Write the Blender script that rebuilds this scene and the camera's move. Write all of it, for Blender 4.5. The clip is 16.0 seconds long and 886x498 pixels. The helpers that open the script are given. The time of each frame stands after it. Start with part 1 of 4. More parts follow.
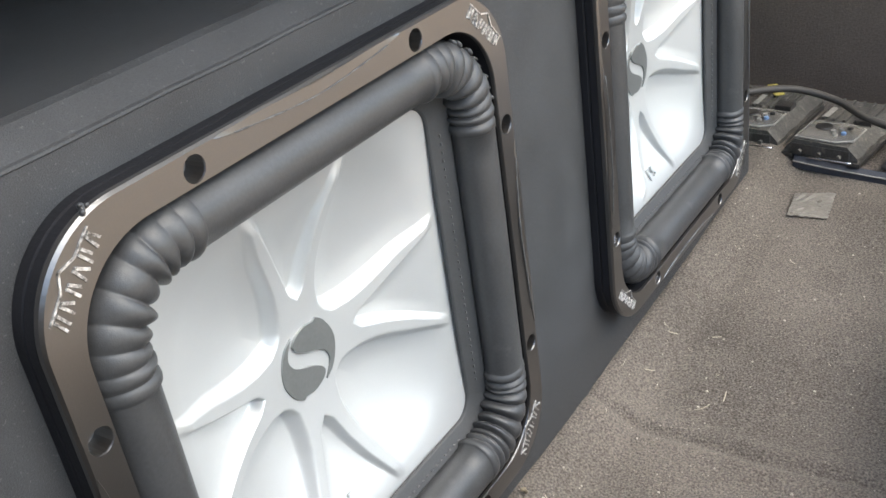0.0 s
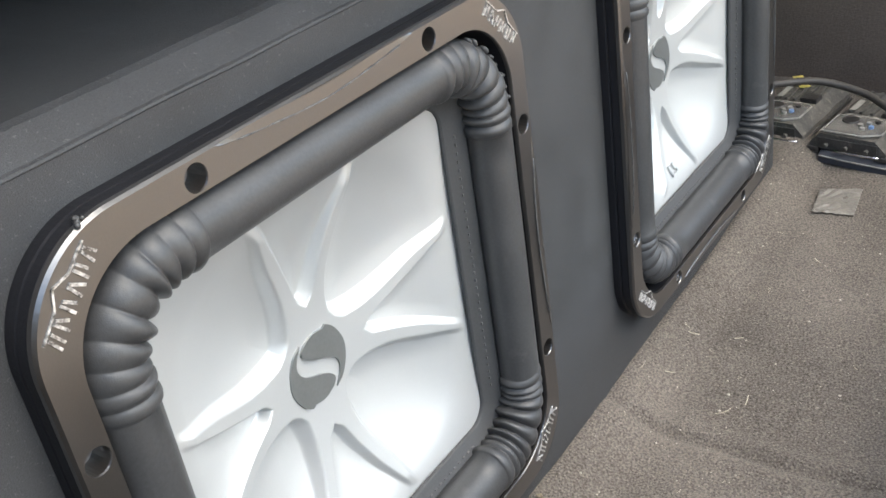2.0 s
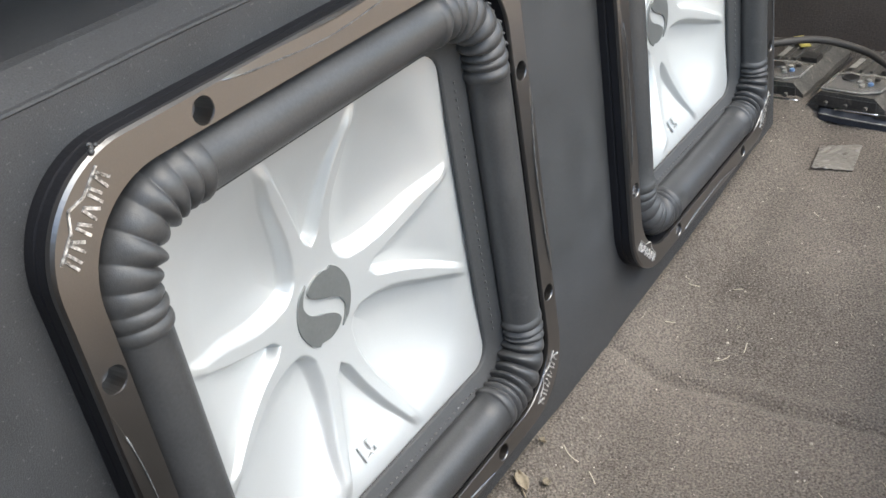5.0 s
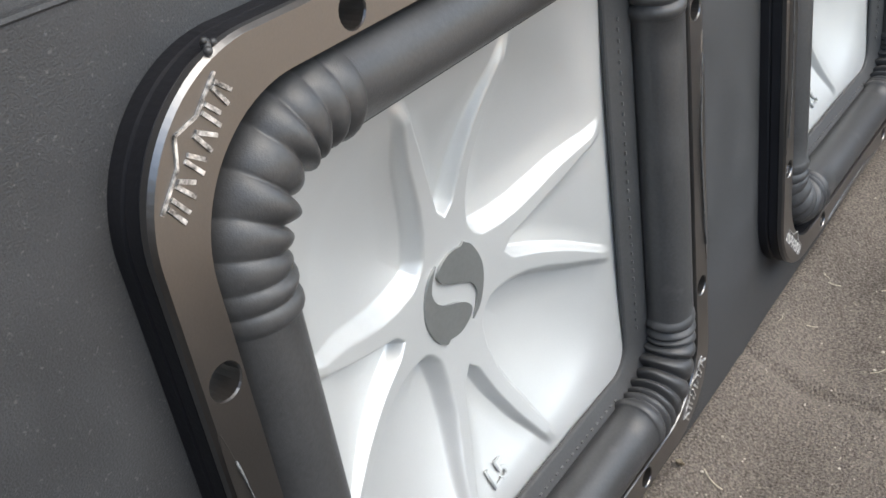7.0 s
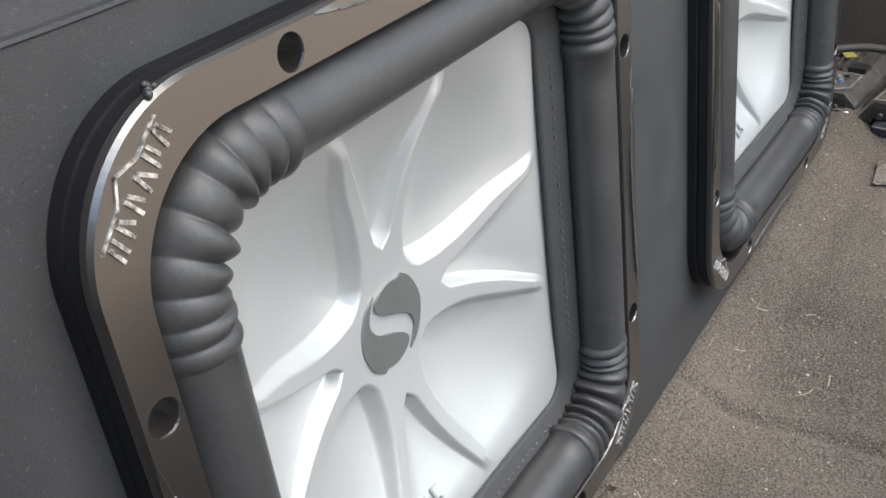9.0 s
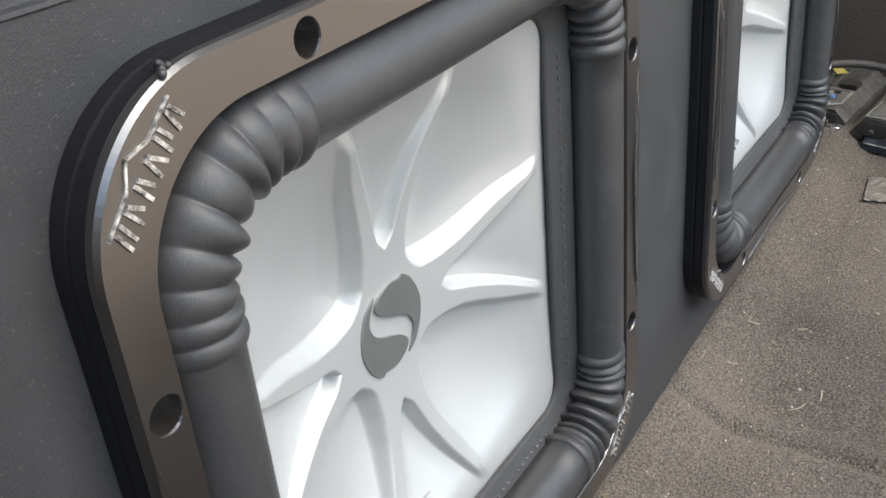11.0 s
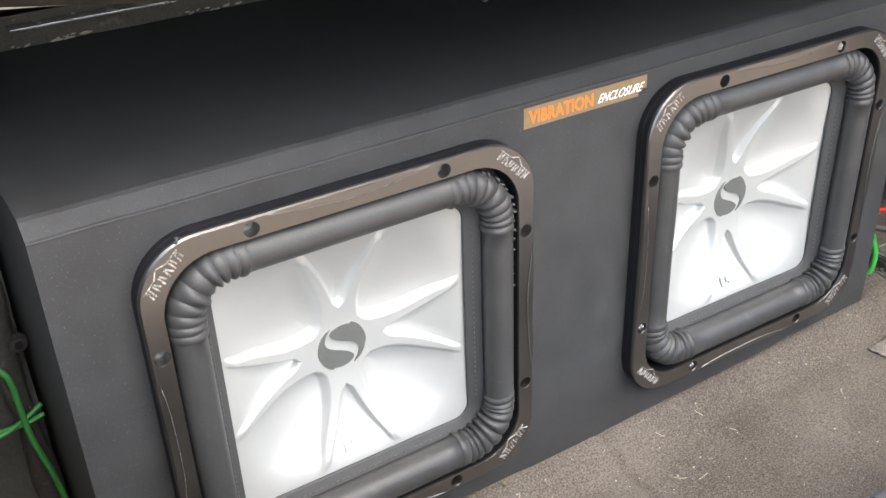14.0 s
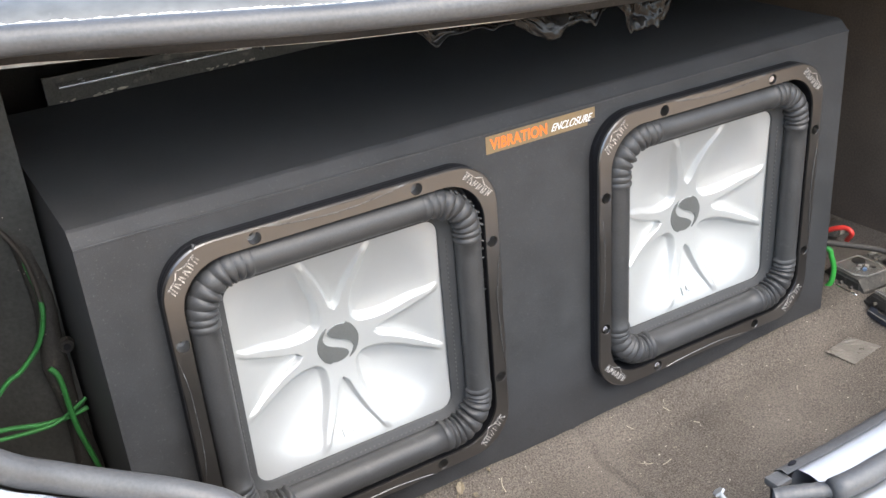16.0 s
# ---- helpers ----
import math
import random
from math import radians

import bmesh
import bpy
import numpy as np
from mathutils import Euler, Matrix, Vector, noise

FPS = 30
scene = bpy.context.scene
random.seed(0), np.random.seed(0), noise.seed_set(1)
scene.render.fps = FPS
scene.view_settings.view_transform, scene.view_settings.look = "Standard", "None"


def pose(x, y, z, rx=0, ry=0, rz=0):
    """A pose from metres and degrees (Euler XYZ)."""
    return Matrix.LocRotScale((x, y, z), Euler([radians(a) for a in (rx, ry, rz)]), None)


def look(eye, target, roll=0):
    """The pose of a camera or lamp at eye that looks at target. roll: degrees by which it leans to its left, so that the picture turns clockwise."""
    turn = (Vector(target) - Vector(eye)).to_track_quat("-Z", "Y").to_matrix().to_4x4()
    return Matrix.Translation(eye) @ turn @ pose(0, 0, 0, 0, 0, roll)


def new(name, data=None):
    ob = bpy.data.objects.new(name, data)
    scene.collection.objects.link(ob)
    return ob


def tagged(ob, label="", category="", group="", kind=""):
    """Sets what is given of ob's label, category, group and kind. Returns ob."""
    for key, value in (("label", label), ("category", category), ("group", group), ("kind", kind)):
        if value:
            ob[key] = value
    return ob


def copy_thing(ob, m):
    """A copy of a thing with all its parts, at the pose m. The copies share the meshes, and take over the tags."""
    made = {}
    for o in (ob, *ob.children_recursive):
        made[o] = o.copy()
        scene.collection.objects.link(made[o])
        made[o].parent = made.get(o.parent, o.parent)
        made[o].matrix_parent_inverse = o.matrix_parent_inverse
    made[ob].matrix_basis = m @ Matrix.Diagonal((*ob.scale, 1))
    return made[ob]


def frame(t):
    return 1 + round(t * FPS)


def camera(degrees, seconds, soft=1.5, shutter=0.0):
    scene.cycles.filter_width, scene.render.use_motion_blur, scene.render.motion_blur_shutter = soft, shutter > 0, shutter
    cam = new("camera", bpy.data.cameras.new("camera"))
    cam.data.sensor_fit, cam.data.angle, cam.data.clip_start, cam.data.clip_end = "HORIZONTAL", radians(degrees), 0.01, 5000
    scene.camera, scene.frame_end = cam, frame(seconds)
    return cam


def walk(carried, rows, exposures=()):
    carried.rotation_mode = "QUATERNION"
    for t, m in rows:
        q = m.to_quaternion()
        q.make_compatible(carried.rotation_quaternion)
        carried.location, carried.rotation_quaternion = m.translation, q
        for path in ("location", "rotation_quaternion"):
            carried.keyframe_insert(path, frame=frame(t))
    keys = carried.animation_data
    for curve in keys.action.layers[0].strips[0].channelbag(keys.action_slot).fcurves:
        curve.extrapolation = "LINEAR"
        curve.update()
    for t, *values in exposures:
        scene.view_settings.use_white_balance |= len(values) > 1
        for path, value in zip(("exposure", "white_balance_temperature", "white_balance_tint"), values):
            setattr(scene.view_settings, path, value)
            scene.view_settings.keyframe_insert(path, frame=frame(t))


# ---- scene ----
cam = camera(47.7, 16.0)
ROWS = [
    (0.0, -0.3703, -0.3398, 0.6012, 61.30, 7.77, -57.58),
    (0.5, -0.3718, -0.3321, 0.5955, 61.15, 7.95, -57.35),
    (1.0, -0.3615, -0.3346, 0.5929, 60.78, 8.30, -56.72),
    (1.5, -0.3395, -0.3272, 0.6049, 59.62, 7.34, -56.41),
    (2.0, -0.3486, -0.3301, 0.6019, 60.61, 8.08, -56.48),
    (2.5, -0.3665, -0.3478, 0.5925, 60.25, 7.98, -56.44),
    (3.0, -0.3732, -0.3627, 0.5853, 60.37, 8.80, -56.90),
    (5.5, -0.3686, -0.3354, 0.5931, 59.36, 8.66, -56.08),
    (6.0, -0.3483, -0.3001, 0.5957, 59.41, 8.08, -55.27),
    (6.5, -0.3163, -0.2403, 0.5414, 59.39, 6.87, -53.94),
    (7.0, -0.3299, -0.2229, 0.5223, 59.93, 8.45, -54.61),
    (7.5, -0.3333, -0.2296, 0.5305, 61.02, 6.55, -56.47),
    (8.0, -0.3316, -0.2290, 0.5316, 60.79, 6.05, -57.93),
    (8.5, -0.3325, -0.2282, 0.5300, 60.85, 6.47, -57.80),
    (9.0, -0.3334, -0.2282, 0.5314, 60.72, 6.81, -57.70),
    (9.5, -0.3321, -0.2285, 0.5325, 60.75, 6.57, -57.65),
    (12.0, -0.3352, -0.2011, 0.5179, 61.12, 4.06, -58.41),
    (12.5, -0.3363, -0.2039, 0.5223, 60.47, 4.43, -57.81),
    (13.0, -0.3087, -0.2891, 0.5791, 59.78, 8.60, -53.16),
    (13.5, -0.3253, -0.4806, 0.7120, 59.30, 3.63, -38.80),
    (14.0, -0.3279, -0.6839, 0.8071, 60.40, 2.14, -32.43),
    (14.5, -0.3997, -0.8068, 0.8471, 62.25, 1.63, -34.62),
    (15.0, -0.3784, -0.8493, 0.8374, 63.03, 2.94, -32.77),
    (15.5, -0.3600, -0.8603, 0.8325, 63.44, 4.03, -31.19),
    (16.0, -0.3604, -0.8669, 0.8379, 63.78, 4.47, -31.02),
]
walk(cam, [(t, pose(x, y, z, rx, ry, rz)) for t, x, y, z, rx, ry, rz in ROWS],
     [(0.0, 2.02, 6450, 4), (3.0, 2.0, 6450, 4), (5.5, 1.98, 6450, 4), (6.0, 1.95, 6450, 4), (6.5, 1.75, 6480, 5), (12.5, 1.71, 6480, 5), (13.2, 1.84, 6500, 5),
      (14.0, 2.16, 6700, 7), (14.5, 2.3, 6800, 8), (15.2, 2.12, 6700, 8), (16.0, 2.03, 6580, 7)])

# ---- world and light ----
world = bpy.data.worlds.new("sky")
scene.world = world
world.use_nodes = True
wn = world.node_tree
bg = wn.nodes["Background"]
sky = wn.nodes.new("ShaderNodeTexSky")
sky.sky_type = "NISHITA"
sky.sun_disc = False
SUN_UP, SUN_TURN = 56.0, 169.6
sky.sun_elevation, sky.sun_rotation = radians(SUN_UP), radians(SUN_TURN)
sky.air_density, sky.dust_density = 1.0, 2.5
wn.links.new(sky.outputs[0], bg.inputs[0])
bg.inputs[1].default_value = 0.15
sun = new("sun", bpy.data.lights.new("sun", "SUN"))
sun.data.energy, sun.data.angle, sun.data.color = 0.75, radians(70), (1.0, 0.985, 0.95)
sun.matrix_world = look((0.22, -1.20, 1.80), (0, 0, 0))


# ---- materials ----
def material(name, base, rough=0.6, metal=0.0, spec=0.5, var=0.25, scale=40, fine=400, bump=0.1, bump_scale=600, tint=None, coat=0.0,
             spots=0.0, spot_scale=90, spot_colour=(0.5, 0.45, 0.38), sheen=0.0, rough_var=0.1, depth=0.002, sharp=0.2, balance=0.5):
    m = bpy.data.materials.new(name)
    m.use_nodes = True
    nt = m.node_tree
    b = nt.nodes["Principled BSDF"]
    N, L = nt.nodes.new, nt.links.new
    co = N("ShaderNodeTexCoord")
    n1, n2 = N("ShaderNodeTexNoise"), N("ShaderNodeTexNoise")
    for n, s, d in ((n1, scale, 5), (n2, fine, 3)):
        n.inputs["Scale"].default_value, n.inputs["Detail"].default_value = s, d
        L(co.outputs["Object"], n.inputs["Vector"])
    mixn = N("ShaderNodeMix")
    mixn.inputs[0].default_value = balance
    L(n1.outputs[0], mixn.inputs[2])
    L(n2.outputs[0], mixn.inputs[3])
    ramp = N("ShaderNodeValToRGB")
    ramp.color_ramp.elements[0].position, ramp.color_ramp.elements[1].position = 0.5 - sharp, 0.5 + sharp
    lo = [c * (1 - var) for c in base]
    hi = [min(1, c * (1 + var)) for c in (tint or base)]
    ramp.color_ramp.elements[0].color, ramp.color_ramp.elements[1].color = (*lo, 1), (*hi, 1)
    L(mixn.outputs[0], ramp.inputs[0])
    colour = ramp.outputs[0]
    if spots:
        n3 = N("ShaderNodeTexNoise")
        n3.inputs["Scale"].default_value, n3.inputs["Detail"].default_value = spot_scale, 6
        L(co.outputs["Object"], n3.inputs["Vector"])
        r3 = N("ShaderNodeValToRGB")
        r3.color_ramp.elements[0].position, r3.color_ramp.elements[1].position = 0.72 - 0.25 * spots, 0.78 - 0.15 * spots
        r3.color_ramp.elements[1].color = (spots, spots, spots, 1)
        L(n3.outputs[0], r3.inputs[0])
        mx = N("ShaderNodeMix")
        mx.data_type = "RGBA"
        L(r3.outputs[0], mx.inputs[0])
        L(colour, mx.inputs[6])
        mx.inputs[7].default_value = (*spot_colour, 1)
        colour = mx.outputs[2]
    L(colour, b.inputs["Base Color"])
    mr = N("ShaderNodeMapRange")
    mr.inputs[3].default_value, mr.inputs[4].default_value = max(0.02, rough - rough_var), min(1, rough + rough_var)
    L(n1.outputs[0], mr.inputs[0])
    L(mr.outputs[0], b.inputs["Roughness"])
    b.inputs["Metallic"].default_value = metal
    b.inputs["Specular IOR Level"].default_value = spec
    b.inputs["Coat Weight"].default_value = coat
    b.inputs["Coat Roughness"].default_value = 0.08
    b.inputs["Sheen Weight"].default_value = sheen
    b.inputs["Sheen Roughness"].default_value = 0.6
    if bump:
        n4 = N("ShaderNodeTexNoise")
        n4.inputs["Scale"].default_value, n4.inputs["Detail"].default_value = bump_scale, 4
        L(co.outputs["Object"], n4.inputs["Vector"])
        bp = N("ShaderNodeBump")
        bp.inputs["Strength"].default_value, bp.inputs["Distance"].default_value = bump, depth
        L(n4.outputs[0], bp.inputs["Height"])
        L(bp.outputs[0], b.inputs["Normal"])
    return m


M_FELT = material("charcoal_felt", (0.0275, 0.0278, 0.0290), 0.64, var=0.4, scale=30, fine=1300, bump=0.3, bump_scale=1300, depth=0.002, sharp=0.15, balance=0.6, spec=0.5,
                  spots=0.34, spot_scale=520, spot_colour=(0.17, 0.165, 0.155), sheen=0.025)
M_CARPET = material("dusty_carpet", (0.140, 0.121, 0.103), 0.95, var=0.5, scale=5, fine=480, bump=0.9, bump_scale=520, depth=0.005, spec=0.15, sharp=0.13, balance=0.68,
                    spots=0.45, spot_scale=380, spot_colour=(0.36, 0.32, 0.27))
M_PLASTIC = material("satin_black_plastic", (0.018, 0.0155, 0.0135), 0.33, var=0.35, scale=25, fine=700, bump=0.05, bump_scale=900, spec=1.0, rough_var=0.08, coat=1.0)
M_PLASTIC.node_tree.nodes["Principled BSDF"].inputs["Coat Roughness"].default_value = 0.26
M_PLASTIC.node_tree.nodes["Principled BSDF"].inputs["IOR"].default_value = 1.64
M_GASKET = material("black_rubber_gasket", (0.010, 0.010, 0.012), 0.5, var=0.2, bump=0.08, spec=0.3)
M_RUBBER = material("grey_foam_rubber", (0.043, 0.0425, 0.0425), 0.42, var=0.24, scale=22, fine=500, bump=0.14, bump_scale=1300, depth=0.0008, spec=0.4, rough_var=0.14,
                    spots=0.22, spot_scale=60, spot_colour=(0.115, 0.11, 0.105))
M_LIP = material("grey_rubber_lip", (0.050, 0.050, 0.050), 0.6, var=0.15, scale=30, fine=600, bump=0.1, bump_scale=1500, depth=0.0006, spec=0.3)
M_CONE = material("silver_painted_cone", (0.52, 0.523, 0.512), 0.45, metal=0.5, var=0.03, scale=30, fine=1500, bump=0.03, bump_scale=1800, depth=0.0004, rough_var=0.04)
M_EMBLEM = material("grey_satin_emblem", (0.24, 0.245, 0.238), 0.32, metal=0.6, var=0.08, bump=0.03)
M_MARK = material("mark_edge_shade", (0.47, 0.475, 0.47), 0.4, metal=0.4, var=0.08, bump=0.03)
M_BADGE = material("worn_silver_print", (0.40, 0.385, 0.365), 0.4, metal=0.5, var=0.8, scale=160, fine=500, sharp=0.12, bump=0.3, bump_scale=500)
M_STEEL = material("screw_steel", (0.6, 0.6, 0.62), 0.25, metal=1.0, var=0.2, bump=0.05)
M_WORN = material("pale_worn_plastic", (0.085, 0.084, 0.083), 0.45, var=0.6, scale=120, fine=400, sharp=0.12, bump=0.1)
M_THREAD = material("grey_thread", (0.10, 0.098, 0.095), 0.8, var=0.2)
M_GOLD = material("tan_gold_film", (0.22, 0.16, 0.088), 0.35, metal=0.2, var=0.15, scale=120, bump=0.04)
M_ORANGE = material("orange_ink", (1.0, 0.185, 0.028), 0.45, var=0.06, bump=0)
M_WHITE_INK = material("white_ink", (0.85, 0.84, 0.82), 0.5, var=0.05, bump=0)
M_DARK_INK = material("black_ink", (0.02, 0.02, 0.022), 0.5, var=0.05, bump=0)
M_PAINT = material("white_car_paint", (0.45, 0.475, 0.51), 0.3, var=0.03, scale=12, fine=80, bump=0.02, coat=0.6, spots=0.1, spot_scale=60, spot_colour=(0.4, 0.36, 0.3))
M_SEAL = material("grey_weatherstrip", (0.080, 0.080, 0.081), 0.42, var=0.25, scale=18, fine=300, bump=0.15, bump_scale=350, spots=0.3, spot_scale=45, spot_colour=(0.2, 0.18, 0.15))
M_TRIM = material("dark_trunk_lining", (0.055, 0.045, 0.037), 0.85, var=0.35, scale=10, fine=300, bump=0.4, bump_scale=400, spots=0.2, spot_scale=120, spot_colour=(0.1, 0.085, 0.065))
M_SIDE = material("brown_side_lining", (0.12, 0.09, 0.068), 0.9, var=0.3, scale=10, fine=300, bump=0.4, bump_scale=400)
M_GREYPAINT = material("weathered_grey_paint", (0.12, 0.121, 0.116), 0.35, var=0.3, scale=14, fine=60, bump=0.05, spots=0.2, spot_scale=40, spot_colour=(0.4, 0.4, 0.38))
# shade under the shelf is put into this dark base; the spots are dust
M_DARK = material("shaded_dusty_sheet", (0.05, 0.05, 0.046), 0.8, var=0.4, scale=12, fine=200, bump=0.3, bump_scale=200, spots=0.2, spot_scale=90, spot_colour=(0.07, 0.065, 0.055))
M_ZINC = material("dull_zinc", (0.42, 0.42, 0.41), 0.45, metal=0.7, var=0.15, bump=0.05)
# colour of the unseen shelf underside, raised to bounce light onto the box top
M_SHELF = material("pale_bounce_board", (0.42, 0.40, 0.37), 0.9, var=0.3, scale=10, fine=300, bump=0.3, bump_scale=400)
M_METAL = material("dusty_black_metal", (0.05, 0.046, 0.042), 0.5, metal=0.3, var=0.5, scale=25, bump=0.2, spots=0.4, spot_scale=70, spot_colour=(0.2, 0.18, 0.15))
M_GREEN = material("green_cable_jacket", (0.045, 0.34, 0.055), 0.4, var=0.2, bump=0.05)
M_DULLGREEN = material("dusty_green_jacket", (0.035, 0.19, 0.045), 0.6, var=0.35, scale=60, bump=0.1, spots=0.2, spot_scale=150, spot_colour=(0.15, 0.16, 0.12))
M_RED = material("red_cable_jacket", (0.6, 0.04, 0.03), 0.4, var=0.2, bump=0.05)
M_BLACKWIRE = material("black_cable_jacket", (0.042, 0.036, 0.030), 0.65, var=0.3, bump=0.1)
M_DUSTBOX = material("dusty_grey_plastic", (0.07, 0.064, 0.055), 0.7, var=0.6, scale=60, bump=0.3, spots=0.5, spot_scale=120, spot_colour=(0.22, 0.19, 0.15))
M_STRAW = material("dry_straw", (0.42, 0.375, 0.29), 0.8, var=0.3, bump=0.1)
M_LEAF = material("dry_leaf", (0.19, 0.155, 0.105), 0.7, var=0.4, bump=0.2)
M_TAPE = material("cloudy_tape", (0.30, 0.28, 0.25), 0.3, var=0.25, scale=60, fine=120, bump=0.15, bump_scale=70)
M_TAPE.node_tree.nodes["Principled BSDF"].inputs["Alpha"].default_value = 0.4
M_DIRT = material("bare_earth", (0.47, 0.325, 0.205), 0.95, var=0.3, scale=1.2, fine=20, bump=0.4, bump_scale=30, depth=0.03)
M_FILM = material("crumpled_plastic_film", (0.009, 0.0085, 0.008), 0.24, var=0.6, scale=40, bump=0.1, bump_scale=90, spec=0.22)


# ---- mesh helpers ----
def link(name, bm, mat, parent=None, label="", smooth=False):
    me = bpy.data.meshes.new(name)
    bmesh.ops.recalc_face_normals(bm, faces=bm.faces)
    for f in bm.faces:
        f.smooth = smooth
    bm.to_mesh(me)
    bm.free()
    me.materials.append(mat)
    ob = new(name, me)
    if parent is not None:
        ob.parent = parent
    if label:
        ob["label"] = label
    return ob


def part(name, bm, mat, parent, label="", smooth=False):
    return link(name, bm, mat, parent, label, smooth)


def thing(name, at, label, category, group="", kind="", turn=(0, 0, 0)):
    e = new(name)
    e.empty_display_size = 0.05
    e.matrix_basis = pose(*at, *turn)
    return tagged(e, label, category, group, kind)


def box(lo, hi, bevel=0.0, bm=None, m=None):
    bm = bm or bmesh.new()
    c = [(a + b) / 2 for a, b in zip(lo, hi)]
    s = [abs(b - a) for a, b in zip(lo, hi)]
    r = bmesh.ops.create_cube(bm, size=1.0, matrix=(m or Matrix()) @ Matrix.LocRotScale(c, None, s))
    if bevel:
        es = list({e for v in r["verts"] for e in v.link_edges})
        bmesh.ops.bevel(bm, geom=es, offset=bevel, segments=2, affect="EDGES", profile=0.6)
    return bm


def rounded(half, r, n=10):
    """A rounded square in x and z."""
    pts = []
    for sx, sz, a0 in ((1, 1, 0), (-1, 1, 90), (-1, -1, 180), (1, -1, 270)):
        for k in range(n + 1):
            a = radians(a0 + 90 * k / n)
            pts.append((sx * (half - r) + r * math.cos(a), sz * (half - r) + r * math.sin(a)))
    return pts


def circle(x, z, r, n=20):
    return [(x + r * math.cos(2 * math.pi * k / n), z + r * math.sin(2 * math.pi * k / n)) for k in range(n)]


def loop_edges(bm, pts, y):
    vs = [bm.verts.new((x, y, z)) for x, z in pts]
    return vs, [bm.edges.new((vs[i], vs[(i + 1) % len(vs)])) for i in range(len(vs))]


def wall(bm, a, b):
    for i in range(len(a)):
        j = (i + 1) % len(a)
        bm.faces.new((a[i], a[j], b[j], b[i]))


def tube(points, radius, n=10, closed=False, bm=None, caps=True, squash=None):
    """A round bar swept along points; radius may be a list."""
    bm = bm or bmesh.new()
    P = [Vector(p) for p in points]
    rings, side = [], None
    for i, p in enumerate(P):
        a = P[i - 1] if i or closed else p
        b = P[(i + 1) % len(P)] if i + 1 < len(P) or closed else p
        d = (b - a).normalized()
        if side is None:
            side = d.orthogonal().normalized()
        side = (side - d * side.dot(d)).normalized()
        up = d.cross(side)
        r = radius[i] if isinstance(radius, (list, tuple)) else radius
        rings.append([bm.verts.new(p + side * (r * math.cos(2 * math.pi * k / n)) + up * (r * math.sin(2 * math.pi * k / n))) for k in range(n)])
    for i in range(len(rings) if closed else len(rings) - 1):
        A, B = rings[i], rings[(i + 1) % len(rings)]
        for k in range(n):
            bm.faces.new((A[k], A[(k + 1) % n], B[(k + 1) % n], B[k]))
    if caps and not closed:
        bm.faces.new(rings[0])
        bm.faces.new(rings[-1][::-1])
    return bm


def spline(ctrl, n=8):
    """A smooth line through control points."""
    C = [Vector(c) for c in ctrl]
    C = [2 * C[0] - C[1]] + C + [2 * C[-1] - C[-2]]
    out = []
    for i in range(1, len(C) - 2):
        for k in range(n):
            t = k / n
            a, b, c, d = C[i - 1:i + 3]
            out.append(0.5 * ((2 * b) + (c - a) * t + (2 * a - 5 * b + 4 * c - d) * t * t + (3 * b - a - 3 * c + d) * t ** 3))
    return out + [C[-2]]


def letters(name, text, size, mat, parent, m, shear=0.0, depth=0.0003, align="LEFT", squeeze=1.0, bold=0.0, spacing=1.0):
    cu = bpy.data.curves.new(name, "FONT")
    cu.body, cu.size, cu.shear, cu.extrude, cu.align_x, cu.offset, cu.space_character = text, size, shear, depth, align, bold, spacing
    tmp = bpy.data.objects.new(name, cu)
    scene.collection.objects.link(tmp)
    me = bpy.data.meshes.new_from_object(tmp.evaluated_get(bpy.context.evaluated_depsgraph_get()))
    bpy.data.objects.remove(tmp)
    me.transform(m @ Matrix.Diagonal((squeeze, 1, 1, 1)))
    me.materials.clear()
    me.materials.append(mat)
    ob = new(name, me)
    ob.parent = parent
    return ob


# ---- large structure ----
BOX_L, BOX_R, FACE, BOX_H = -0.255, 0.782, 0.020, 0.475
SUB_Z, SUB_X2 = 0.25, 0.526
HOLE, HOLE_D = 0.181, 0.0913


def smooth01(t):
    t = max(0.0, min(1.0, t))
    return t * t * (3 - 2 * t)


def floor_height(x, y):
    h = 0.004 * noise.noise(Vector((x * 5, y * 5, 0.3))) + 0.0016 * noise.noise(Vector((x * 24, y * 24, 1.7)))
    h += 0.024 * smooth01((y + 0.035) / 0.055) - 0.006
    h += 0.014 * max(0.0, min(1.0, (x - 0.45) / 0.4)) 
    w = (x - 0.303) + 0.007 * noise.noise(Vector((y * 11, 2.0, 0.0)))   # a wrinkle that runs out from under the box
    near = smooth01((0.03 - y) / 0.03) * smooth01((y + 0.30) / 0.06)
    h += 1.1 * near * (0.004 * math.exp(-((w - 0.014) / 0.012) ** 2) + 0.003 * math.exp(-((w + 0.014) / 0.014) ** 2) - 0.0042 * math.exp(-(w / 0.006) ** 2))
    return h


def build_floor():
    nx, ny = 900, 260
    xs = np.linspace(-0.75, 1.30, nx)
    ys = np.linspace(-0.36, 0.75, ny)
    verts = []
    for y in ys:
        for x in xs:
            verts.append((x, y, 0.0118 if FACE + 0.004 < y < 0.46 and BOX_L < x < BOX_R else floor_height(x, y)))
    faces = [(j * nx + i, j * nx + i + 1, (j + 1) * nx + i + 1, (j + 1) * nx + i) for j in range(ny - 1) for i in range(nx - 1)]
    me = bpy.data.meshes.new("floor")
    me.from_pydata(verts, [], faces)
    me.polygons.foreach_set("use_smooth", [True] * len(faces))
    me.materials.append(M_CARPET)
    tagged(new("floor", me), "dusty brown-grey trunk carpet with crumbs and straw", "floor", kind="structure")


build_floor()


def slab(name, lo, hi, mat, label, category="wall", bevel=0.004):
    return tagged(link(name, box(lo, hi, bevel), mat), label, category, kind="structure")


